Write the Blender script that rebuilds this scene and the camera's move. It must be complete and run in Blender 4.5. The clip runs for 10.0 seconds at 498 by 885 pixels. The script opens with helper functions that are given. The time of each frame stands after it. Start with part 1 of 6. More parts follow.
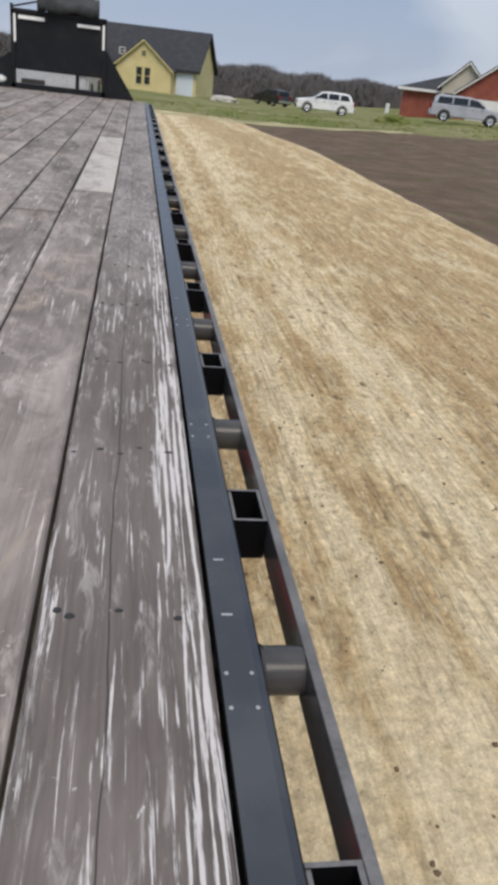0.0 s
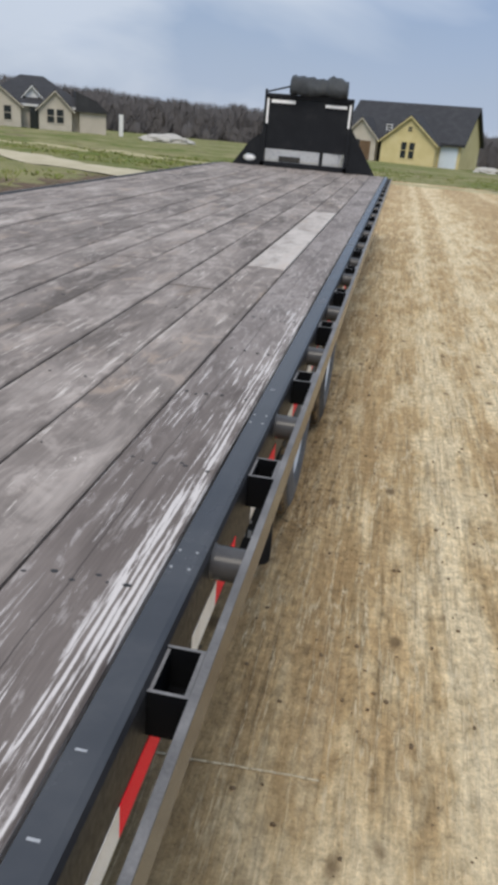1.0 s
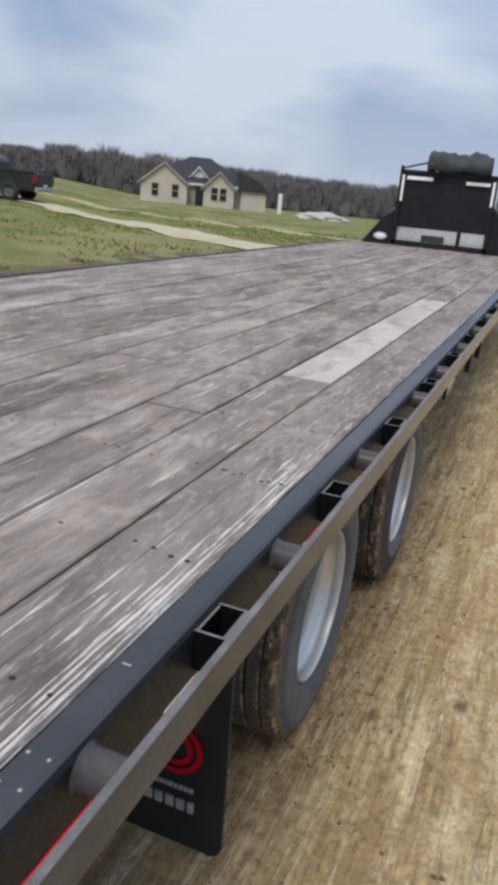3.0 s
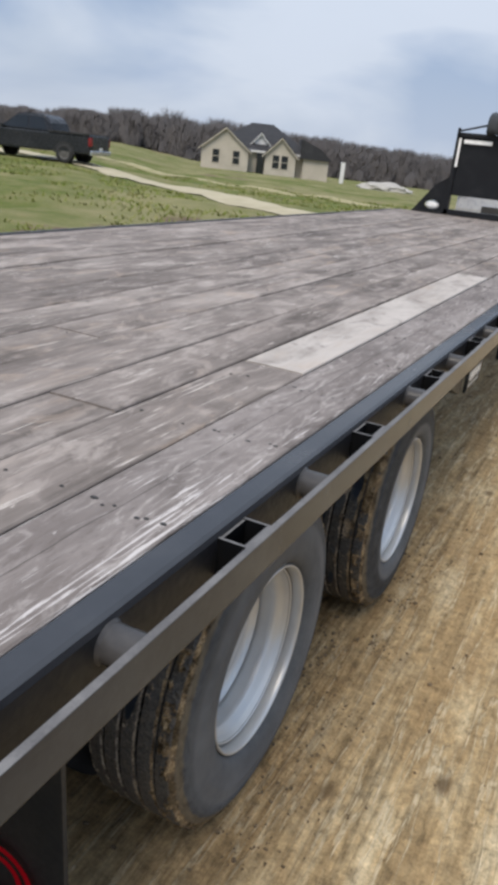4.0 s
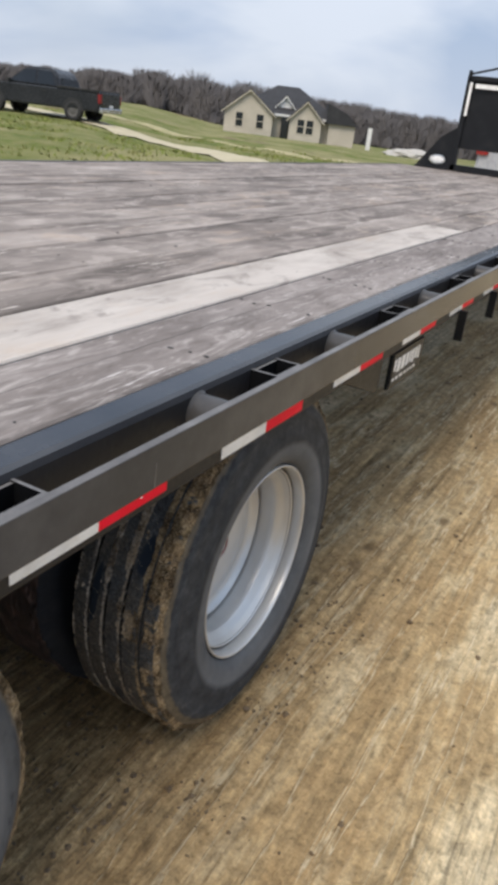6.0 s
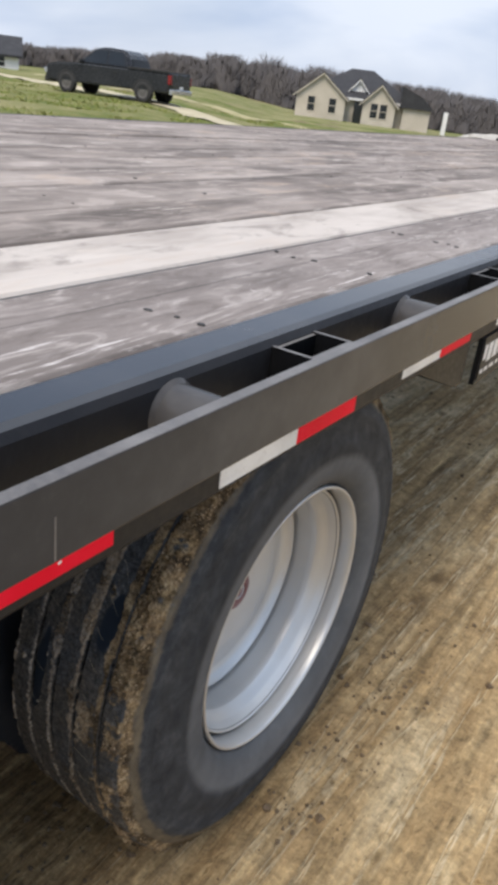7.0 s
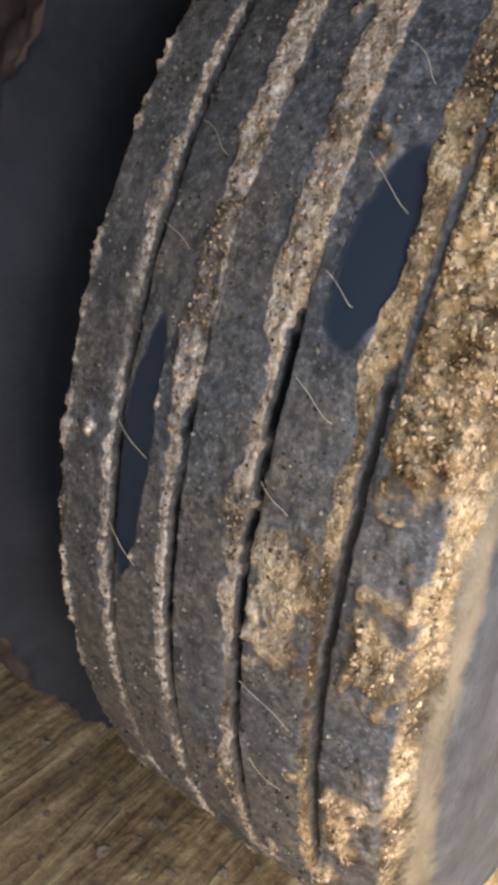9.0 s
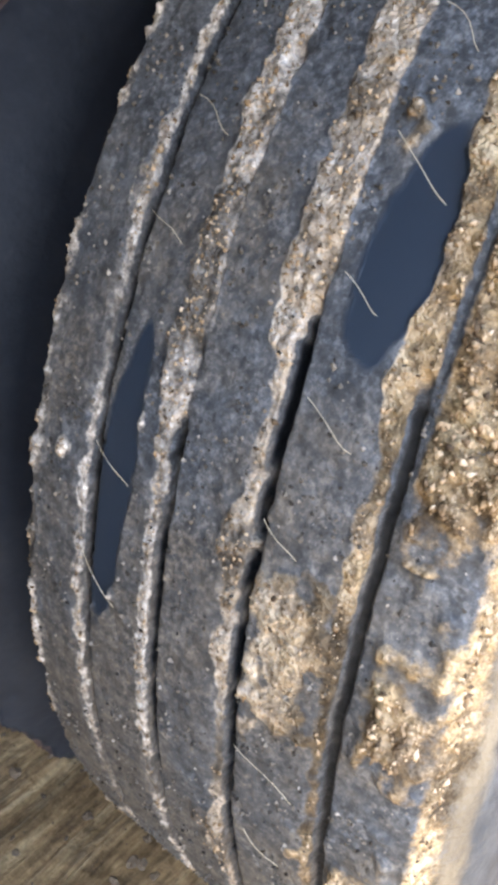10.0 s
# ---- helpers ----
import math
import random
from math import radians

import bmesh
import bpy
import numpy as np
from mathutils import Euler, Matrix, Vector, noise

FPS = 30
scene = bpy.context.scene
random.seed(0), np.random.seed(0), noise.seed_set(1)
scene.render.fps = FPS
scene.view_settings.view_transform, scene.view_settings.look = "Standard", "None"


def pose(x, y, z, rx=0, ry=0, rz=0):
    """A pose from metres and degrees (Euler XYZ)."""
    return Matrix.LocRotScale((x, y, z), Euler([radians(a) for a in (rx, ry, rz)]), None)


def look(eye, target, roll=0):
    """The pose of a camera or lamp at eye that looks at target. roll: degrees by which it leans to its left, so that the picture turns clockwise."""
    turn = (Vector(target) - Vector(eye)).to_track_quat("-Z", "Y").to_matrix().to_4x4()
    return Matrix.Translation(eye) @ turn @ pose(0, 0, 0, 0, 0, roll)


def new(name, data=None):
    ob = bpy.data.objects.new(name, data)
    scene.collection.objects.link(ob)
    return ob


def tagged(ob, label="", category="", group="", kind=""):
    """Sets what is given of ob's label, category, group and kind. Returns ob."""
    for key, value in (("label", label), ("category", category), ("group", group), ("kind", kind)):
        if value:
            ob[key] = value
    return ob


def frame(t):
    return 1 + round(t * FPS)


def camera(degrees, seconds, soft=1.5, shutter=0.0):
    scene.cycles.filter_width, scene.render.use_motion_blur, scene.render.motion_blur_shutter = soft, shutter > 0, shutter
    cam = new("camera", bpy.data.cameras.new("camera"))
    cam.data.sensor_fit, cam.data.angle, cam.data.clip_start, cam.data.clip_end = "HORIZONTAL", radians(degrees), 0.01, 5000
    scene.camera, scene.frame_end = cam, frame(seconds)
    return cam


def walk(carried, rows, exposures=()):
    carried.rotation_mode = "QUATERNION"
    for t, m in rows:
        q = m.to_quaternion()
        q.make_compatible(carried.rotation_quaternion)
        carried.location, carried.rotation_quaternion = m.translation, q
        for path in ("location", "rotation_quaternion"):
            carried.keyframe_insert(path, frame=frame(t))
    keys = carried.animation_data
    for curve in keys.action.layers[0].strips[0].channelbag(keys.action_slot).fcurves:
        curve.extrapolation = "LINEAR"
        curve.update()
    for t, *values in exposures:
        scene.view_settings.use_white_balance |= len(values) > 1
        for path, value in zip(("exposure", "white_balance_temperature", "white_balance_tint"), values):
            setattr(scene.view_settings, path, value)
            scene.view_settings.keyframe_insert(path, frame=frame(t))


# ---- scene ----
cam = camera(36.38, 10.0, soft=4.6)
EXPOSURES = [(0.0, -0.09, 6450, 10), (1.5, -0.05, 6270, 9), (2.5, -0.03, 6300, 9), (4.0, 0.1, 6420, 10), (5.5, 0.22, 6550, 10), (7.0, 0.42, 6550, 11), (7.5, 0.73, 6700, 14), (8.0, 1.6, 7350, 14), (8.5, 2.34, 7400, 14), (9.0, 2.89, 6950, 15), (9.5, 3.26, 6200, 14), (10.0, 3.54, 6080, 13)]
PATH = [
    (0.0, (-0.161, 0.413, 1.466), (0.167, 2.182, 0.593), 7.03),
    (0.5, (0.041, 0.520, 1.484), (0.194, 2.325, 0.637), 5.14),
    (1.0, (0.203, 0.657, 1.507), (-0.090, 2.476, 0.727), 4.90),
    (1.5, (0.281, 0.863, 1.519), (-0.148, 2.674, 0.787), 5.29),
    (2.0, (0.332, 1.134, 1.552), (-0.133, 2.970, 0.909), 4.97),
    (2.5, (0.372, 1.411, 1.527), (-0.204, 3.223, 0.909), 4.75),
    (4.0, (0.462, 2.241, 1.450), (-0.322, 3.934, 0.729), 6.19),
    (4.5, (0.571, 2.514, 1.417), (-0.243, 4.175, 0.654), 6.33),
    (5.0, (0.612, 2.773, 1.400), (-0.213, 4.414, 0.608), 6.69),
    (5.5, (0.583, 3.051, 1.345), (-0.212, 4.702, 0.544), 7.27),
    (6.8, (0.413, 3.694, 1.156), (-0.493, 5.280, 0.340), 7.13),
    (7.0, (0.374, 3.747, 1.125), (-0.564, 5.299, 0.280), 7.10),
    (7.5, (0.261, 3.859, 0.956), (-0.744, 5.357, 0.093), 6.00),
    (7.7, (0.215, 3.908, 0.867), (-0.810, 5.388, -0.003), 5.90),
    (7.85, (0.198, 3.926, 0.819), (-0.860, 5.380, -0.058), 5.10),
    (8.0, (0.169, 3.949, 0.750), (-0.914, 5.387, -0.122), 5.37),
    (8.5, (0.091, 4.005, 0.624), (-0.999, 5.421, -0.275), 4.92),
    (9.0, (0.016, 4.045, 0.594), (-1.035, 5.507, -0.278), 3.76),
    (9.5, (-0.011, 4.062, 0.587), (-1.042, 5.547, -0.267), 3.83),
    (10.0, (-0.014, 4.075, 0.583), (-1.027, 5.567, -0.280), 5.01),
]
walk(cam, [(t, look(eye, target, roll)) for t, eye, target, roll in PATH], EXPOSURES)

# ---- world, sun ----
W = bpy.data.worlds.new("sky_world")
scene.world = W
W.use_nodes = True
wn, wl = W.node_tree.nodes, W.node_tree.links
wn.clear()
SUN_EL, SUN_ROT = radians(57), radians(178)
out = wn.new("ShaderNodeOutputWorld")
bg = wn.new("ShaderNodeBackground")
sky = wn.new("ShaderNodeTexSky")
sky.sky_type = "NISHITA"
sky.sun_disc = False
sky.sun_elevation, sky.sun_rotation = SUN_EL, SUN_ROT
sky.air_density, sky.dust_density = 1.0, 2.0
geo = wn.new("ShaderNodeTexCoord")
mp = wn.new("ShaderNodeMapping")
mp.inputs["Scale"].default_value = (1.0, 1.0, 2.3)
cl = wn.new("ShaderNodeTexNoise")
cl.inputs["Scale"].default_value = 1.5
cl.inputs["Detail"].default_value = 7.0
cl.inputs["Roughness"].default_value = 0.52
cl.inputs["Distortion"].default_value = 0.25
ramp = wn.new("ShaderNodeValToRGB")
ramp.color_ramp.elements[0].position, ramp.color_ramp.elements[0].color = 0.36, (0.72, 0.72, 0.72, 1)
ramp.color_ramp.elements[1].position, ramp.color_ramp.elements[1].color = 0.62, (1, 1, 1, 1)
cl2 = wn.new("ShaderNodeTexNoise")
cl2.inputs["Scale"].default_value = 2.3
cl2.inputs["Detail"].default_value = 5.0
cl2.inputs["Roughness"].default_value = 0.46
cl2.inputs["Distortion"].default_value = 0.5
tone = wn.new("ShaderNodeValToRGB")
tone.color_ramp.elements[0].position, tone.color_ramp.elements[0].color = 0.42, (3.4, 4.7, 7.0, 1)
tone.color_ramp.elements[1].position, tone.color_ramp.elements[1].color = 0.55, (7.3, 8.1, 9.4, 1)
mixw = wn.new("ShaderNodeMixRGB")
wl.new(geo.outputs["Generated"], mp.inputs["Vector"])
wl.new(mp.outputs["Vector"], cl.inputs["Vector"])
wl.new(mp.outputs["Vector"], cl2.inputs["Vector"])
wl.new(cl.outputs["Fac"], ramp.inputs["Fac"])
wl.new(cl2.outputs["Fac"], tone.inputs["Fac"])
wl.new(ramp.outputs["Color"], mixw.inputs["Fac"])
wl.new(sky.outputs["Color"], mixw.inputs["Color1"])
wl.new(tone.outputs["Color"], mixw.inputs["Color2"])
# a paler veil low over the land
sepw = wn.new("ShaderNodeSeparateXYZ")
wl.new(geo.outputs["Generated"], sepw.inputs["Vector"])
veil = wn.new("ShaderNodeMapRange")
veil.inputs["From Min"].default_value, veil.inputs["From Max"].default_value = 0.0, 0.2
veil.inputs["To Min"].default_value, veil.inputs["To Max"].default_value = 0.6, 0.0
wl.new(sepw.outputs["Z"], veil.inputs["Value"])
mixv = wn.new("ShaderNodeMixRGB")
mixv.inputs["Color2"].default_value = (6.7, 7.2, 8.1, 1)
wl.new(veil.outputs["Result"], mixv.inputs["Fac"])
wl.new(mixw.outputs["Color"], mixv.inputs["Color1"])
dome = wn.new("ShaderNodeMapRange")
dome.inputs["From Min"].default_value, dome.inputs["From Max"].default_value = 0.4, 1.0
dome.inputs["To Min"].default_value, dome.inputs["To Max"].default_value = 1.0, 1.9
wl.new(sepw.outputs["Z"], dome.inputs["Value"])
lit = wn.new("ShaderNodeVectorMath")
lit.operation = "SCALE"
wl.new(mixv.outputs["Color"], lit.inputs[0])
wl.new(dome.outputs["Result"], lit.inputs["Scale"])
wl.new(lit.outputs["Vector"], bg.inputs["Color"])
wl.new(bg.outputs["Background"], out.inputs["Surface"])
bg.inputs["Strength"].default_value = 0.086

sun = new("sun", bpy.data.lights.new("sun", "SUN"))
sun.data.energy, sun.data.angle, sun.data.color = 2.5, radians(30), (1.0, 0.89, 0.745)
sun.matrix_world = look((14 * math.sin(SUN_ROT), 14 * math.cos(SUN_ROT), 14 * math.tan(SUN_EL)), (0, 0, 0))


# ---- materials ----
def node_mat(name):
    m = bpy.data.materials.new(name)
    m.use_nodes = True
    nt = m.node_tree
    return m, nt.nodes, nt.links, nt.nodes["Principled BSDF"]


def coords(n, l, scale=(1, 1, 1), object_space=False, turn=0.0):
    g = n.new("ShaderNodeTexCoord" if object_space else "ShaderNodeNewGeometry")
    q = n.new("ShaderNodeMapping")
    q.inputs["Scale"].default_value = scale
    q.inputs["Rotation"].default_value = (0, 0, turn)
    l.new(g.outputs["Object" if object_space else "Position"], q.inputs["Vector"])
    return q.outputs["Vector"]


def noise_tex(n, l, vec, scale, detail=4.0, rough=0.55, warp=0.0):
    t = n.new("ShaderNodeTexNoise")
    t.inputs["Scale"].default_value = scale
    t.inputs["Detail"].default_value = detail
    t.inputs["Roughness"].default_value = rough
    t.inputs["Distortion"].default_value = warp
    l.new(vec, t.inputs["Vector"])
    return t.outputs["Fac"]


def ramp_of(n, l, fac, stops):
    r = n.new("ShaderNodeValToRGB")
    e = r.color_ramp.elements
    while len(e) < len(stops):
        e.new(0.5)
    for k, (p, c) in enumerate(stops):
        c = (c, c, c) if isinstance(c, (int, float)) else c
        e[k].position, e[k].color = p, (*c, 1)
    l.new(fac, r.inputs["Fac"])
    return r.outputs["Color"]


def mix_of(n, l, fac, a, b, how="MIX"):
    m = n.new("ShaderNodeMixRGB")
    m.blend_type = how
    for key, v in (("Fac", fac), ("Color1", a), ("Color2", b)):
        if isinstance(v, (int, float)):
            m.inputs[key].default_value = v if key == "Fac" else (v, v, v, 1)
        elif isinstance(v, tuple):
            m.inputs[key].default_value = (*v, 1)
        else:
            l.new(v, m.inputs[key])
    return m.outputs["Color"]


def maths(n, l, how, a, b=0.0, clamp=False):
    m = n.new("ShaderNodeMath")
    m.operation, m.use_clamp = how, clamp
    for k, v in enumerate((a, b)):
        if isinstance(v, (int, float)):
            m.inputs[k].default_value = v
        else:
            l.new(v, m.inputs[k])
    return m.outputs["Value"]


def bump_of(n, l, b, height, strength=0.3, distance=0.01):
    t = n.new("ShaderNodeBump")
    t.inputs["Strength"].default_value, t.inputs["Distance"].default_value = strength, distance
    l.new(height, t.inputs["Height"])
    l.new(t.outputs["Normal"], b.inputs["Normal"])


def axis_of(n, l, axis):
    g = n.new("ShaderNodeNewGeometry")
    s = n.new("ShaderNodeSeparateXYZ")
    l.new(g.outputs["Position"], s.inputs["Vector"])
    return s.outputs[axis]


def worn(name, base, dark, light, scale, rough=0.6, metal=0.0, bump=0.25, dist=0.003, object_space=True, amount=0.5, even=False):
    """A surface with large stains and fine grain."""
    m, n, l, b = node_mat(name)
    v = coords(n, l, object_space=object_space)
    big = noise_tex(n, l, v, scale, 5)
    fine = noise_tex(n, l, v, scale * 14, 6, 0.65)
    c = ramp_of(n, l, big, [(0.32, dark), (0.52, base), (0.7, light)])
    c = mix_of(n, l, amount, c, ramp_of(n, l, fine, [(0.3, dark), (0.6, base), (0.8, light)]))
    l.new(c, b.inputs["Base Color"])
    b.inputs["Metallic"].default_value = metal
    r = ramp_of(n, l, fine, [(0.3, max(0.05, rough - 0.12)), (0.75, min(1, rough + 0.14))])
    if even:
        r = ramp_of(n, l, big, [(0.3, rough - 0.03), (0.7, rough + 0.05)])
    l.new(r, b.inputs["Roughness"])
    bump_of(n, l, b, fine, bump, dist)
    return m


def wood_mat(name, base, dark, light, scuff, scuff_level, edge=False):
    m, n, l, b = node_mat(name)
    info = n.new("ShaderNodeObjectInfo")
    g = n.new("ShaderNodeNewGeometry")
    shift = n.new("ShaderNodeVectorMath")
    shift.operation = "MULTIPLY_ADD"
    comb = n.new("ShaderNodeCombineXYZ")
    for k in range(3):
        l.new(info.outputs["Random"], comb.inputs[k])
    l.new(comb.outputs["Vector"], shift.inputs[0])
    shift.inputs[1].default_value = (13.0, 37.0, 5.0)
    l.new(g.outputs["Position"], shift.inputs[2])

    def stretched(sx, sy):
        q = n.new("ShaderNodeMapping")
        q.inputs["Scale"].default_value = (sx, sy, sx)
        l.new(shift.outputs["Vector"], q.inputs["Vector"])
        return q.outputs["Vector"]

    grain = noise_tex(n, l, stretched(62, 2.6), 1.0, 7, 0.62, 0.4)
    fine = noise_tex(n, l, stretched(240, 9), 1.0, 4, 0.6)
    blot = noise_tex(n, l, stretched(5.2, 1.7), 1.0, 5, 0.6, 0.3)
    c = ramp_of(n, l, grain, [(0.28, dark), (0.5, base), (0.74, light)])
    c = mix_of(n, l, 0.35, c, ramp_of(n, l, fine, [(0.32, dark), (0.66, light)]))
    c = mix_of(n, l, 0.55, c, ramp_of(n, l, blot, [(0.3, dark), (0.5, base), (0.68, light)]))
    c = mix_of(n, l, maths(n, l, "MULTIPLY", info.outputs["Random"], 0.35), c, dark)
    # flaked pale patches and dark stains between them
    flake = noise_tex(n, l, stretched(*((42, 7.5) if edge else (12, 4.6))), 1.0, 8, 0.7, 0.6)
    stain = noise_tex(n, l, stretched(4.5, 1.1), 1.0, 6, 0.62, 0.5)
    c = mix_of(n, l, ramp_of(n, l, flake, [(0.55, 0.0), (0.63, 0.5)]), c, tuple(0.5 * (a + b_) for a, b_ in zip(light, scuff)) if edge else light)
    c = mix_of(n, l, ramp_of(n, l, stain, [(0.52, 0.0), (0.64, 0.6)]), c, tuple(v * 0.75 for v in dark))
    knot = noise_tex(n, l, stretched(26, 13), 1.0, 3, 0.6)
    c = mix_of(n, l, ramp_of(n, l, knot, [(0.74, 0.0), (0.77, 0.8)]), c, (0.045, 0.036, 0.031))
    if not edge:
        # bleached blotches with ragged ends, some of them tan
        bleach = noise_tex(n, l, stretched(9.5, 4.4), 1.0, 9, 0.68, 0.9)
        hue = noise_tex(n, l, stretched(3.1, 1.3), 1.0, 3)
        c = mix_of(n, l, ramp_of(n, l, bleach, [(0.52, 0.0), (0.62, 0.4)]), c, mix_of(n, l, ramp_of(n, l, hue, [(0.45, 0.0), (0.6, 1.0)]), light, (0.44, 0.34, 0.26)))
        c = mix_of(n, l, ramp_of(n, l, bleach, [(0.36, 0.5), (0.46, 0.0)]), c, (0.13, 0.112, 0.1))
    # scuffs: pale torn fibres in patches, running with the plank
    patch = noise_tex(n, l, stretched(6.0, 2.0), 1.0, 6, 0.65, 1.2)
    fibre = noise_tex(n, l, stretched(120, 4.0), 1.0, 5, 0.7, 0.5)
    s = maths(n, l, "ADD", maths(n, l, "MULTIPLY", patch, 0.36), maths(n, l, "MULTIPLY", fibre, 0.8))
    nick = noise_tex(n, l, stretched(55, 26), 1.0, 4, 0.6, 1.5)
    if edge:
        # lines of torn fibre along the outer third, a ragged inner edge and a long check
        px, py = axis_of(n, l, "X"), axis_of(n, l, "Y")

        def span(v, a, b_, lo, hi):
            q = n.new("ShaderNodeMapRange")
            q.inputs["From Min"].default_value, q.inputs["From Max"].default_value = a, b_
            q.inputs["To Min"].default_value, q.inputs["To Max"].default_value = lo, hi
            l.new(v, q.inputs["Value"])
            return q.outputs["Result"]

        s = maths(n, l, "ADD", s, maths(n, l, "ADD", span(px, -0.122, -0.088, 0.0, 0.075), span(py, 2.7, 3.5, 0.02, -0.055)))
        s = maths(n, l, "ADD", s, span(px, -0.236, -0.247, 0.0, 0.09))
        # raised growth lines, worn white one beside the other
        bend = maths(n, l, "ADD", px, maths(n, l, "MULTIPLY", noise_tex(n, l, stretched(0.01, 2.2), 1.0, 3), 0.012))
        lines = maths(n, l, "MULTIPLY", maths(n, l, "COSINE", maths(n, l, "MULTIPLY", bend, 640.0)), maths(n, l, "MULTIPLY", span(px, -0.120, -0.1, 0.0, 0.05), span(py, 2.7, 3.4, 1.0, 0.15)))
        s = maths(n, l, "ADD", s, lines)
        # farther along, the grain has lifted in pale curled flakes
        curl = noise_tex(n, l, stretched(26, 6.5), 1.0, 7, 0.68, 1.8)
        c = mix_of(n, l, maths(n, l, "MULTIPLY", ramp_of(n, l, blot, [(0.34, 0.15), (0.6, 0.75)]), span(py, 2.0, 3.4, 0.0, 1.0), True), c, (0.3, 0.265, 0.245))
        c = mix_of(n, l, maths(n, l, "MULTIPLY", ramp_of(n, l, curl, [(0.53, 0.0), (0.64, 0.6)]), span(py, 1.8, 3.2, 0.0, 1.0), True), c, (0.42, 0.38, 0.35))
        c = mix_of(n, l, maths(n, l, "MULTIPLY", ramp_of(n, l, curl, [(0.36, 0.5), (0.46, 0.0)]), span(py, 1.8, 3.2, 0.0, 1.0), True), c, (0.1, 0.082, 0.072))
    mask = ramp_of(n, l, s, [(scuff_level, 0.0), (scuff_level + 0.05, 0.9)])
    mask = mix_of(n, l, 1.0, mask, ramp_of(n, l, nick, [(0.7, 0.0), (0.74, 0.8)]), "LIGHTEN")
    c = mix_of(n, l, mask, c, scuff)
    if edge:
        wave = maths(n, l, "MULTIPLY", maths(n, l, "SUBTRACT", noise_tex(n, l, stretched(0.01, 3.0), 1.0, 4), 0.5), 0.02)
        off = maths(n, l, "ABSOLUTE", maths(n, l, "ADD", maths(n, l, "ADD", px, 0.168), wave))
        check = ramp_of(n, l, maths(n, l, "MULTIPLY", off, 100.0), [(0.04, 0.85), (0.13, 0.0)])
        c = mix_of(n, l, check, c, (0.03, 0.026, 0.024))
    l.new(c, b.inputs["Base Color"])
    b.inputs["Roughness"].default_value = 0.75
    b.inputs["Specular IOR Level"].default_value = 0.3
    h = maths(n, l, "ADD", maths(n, l, "MULTIPLY", grain, 0.7), maths(n, l, "MULTIPLY", fine, 0.3))
    bump_of(n, l, b, h, 0.55, 0.004)
    return m


M_PLANK = wood_mat("weathered_plank", (0.243, 0.208, 0.185), (0.085, 0.07, 0.061), (0.45, 0.395, 0.355), (0.58, 0.525, 0.475), 0.665)
M_EDGE_PLANK = wood_mat("scuffed_edge_plank", (0.135, 0.112, 0.1), (0.068, 0.055, 0.049), (0.235, 0.2, 0.18), (0.58, 0.54, 0.515), 0.675, edge=True)
M_NEW_PLANK = wood_mat("pale_new_plank", (0.465, 0.42, 0.38), (0.37, 0.325, 0.288), (0.545, 0.5, 0.455), (0.58, 0.54, 0.5), 0.78)
M_BLACK = worn("black_painted_steel", (0.01, 0.011, 0.013), (0.006, 0.006, 0.008), (0.024, 0.024, 0.025), 6.0, 0.45)
# black paint darkened further: the shade inside pockets and holes is in the colour
M_POCKET = worn("black_paint_in_shade", (0.005, 0.0055, 0.0065), (0.0035, 0.0035, 0.004), (0.012, 0.012, 0.012), 9.0, 0.75)
M_FLANGE = worn("dusty_steel_flange", (0.034, 0.036, 0.041), (0.024, 0.026, 0.03), (0.056, 0.057, 0.06), 5.0, 0.24, bump=0.0, amount=0.1, even=True)
M_FLANGE.node_tree.nodes["Principled BSDF"].inputs["Specular IOR Level"].default_value = 1.0
M_WEB = worn("black_web_paint", (0.02, 0.02, 0.022), (0.012, 0.012, 0.014), (0.04, 0.038, 0.037), 5.0, 0.5)
M_WEB.node_tree.nodes["Principled BSDF"].inputs["Specular IOR Level"].default_value = 0.3
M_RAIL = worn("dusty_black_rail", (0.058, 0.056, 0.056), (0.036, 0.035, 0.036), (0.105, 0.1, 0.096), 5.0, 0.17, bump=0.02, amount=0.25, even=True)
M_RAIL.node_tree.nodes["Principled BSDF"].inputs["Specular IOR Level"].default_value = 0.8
M_RAIL_EDGE = worn("paler_steel_edge", (0.16, 0.15, 0.142), (0.08, 0.074, 0.07), (0.27, 0.255, 0.24), 14.0, 0.45, 0.2)
M_DARK = worn("dark_underframe", (0.02, 0.02, 0.021), (0.012, 0.012, 0.012), (0.05, 0.045, 0.04), 5.0, 0.7)
M_RED = worn("red_reflective_tape", (0.93, 0.006, 0.032), (0.86, 0.005, 0.026), (0.95, 0.014, 0.045), 20.0, 0.5, bump=0.08, amount=0.2)
M_WHITE = worn("white_reflective_tape", (0.88, 0.88, 0.86), (0.72, 0.71, 0.68), (0.9, 0.9, 0.88), 20.0, 0.35, amount=0.3)
M_RIM, rn, rl, rb = node_mat("silver_painted_wheel")
rl.new(ramp_of(rn, rl, noise_tex(rn, rl, coords(rn, rl, object_space=True), 5.0, 3), [(0.35, (0.51, 0.505, 0.49)), (0.65, (0.61, 0.605, 0.585))]), rb.inputs["Base Color"])
rb.inputs["Metallic"].default_value, rb.inputs["Roughness"].default_value = 0.5, 0.38
# dark grey; in the rim seams it stands for shade and grime
M_DARK_GREY = worn("dull_dark_grey", (0.1, 0.096, 0.09), (0.05, 0.047, 0.044), (0.2, 0.19, 0.18), 18.0, 0.7)
M_REDHUB = worn("red_hub_cap", (0.17, 0.06, 0.068), (0.06, 0.026, 0.03), (0.3, 0.15, 0.16), 24.0, 0.4)
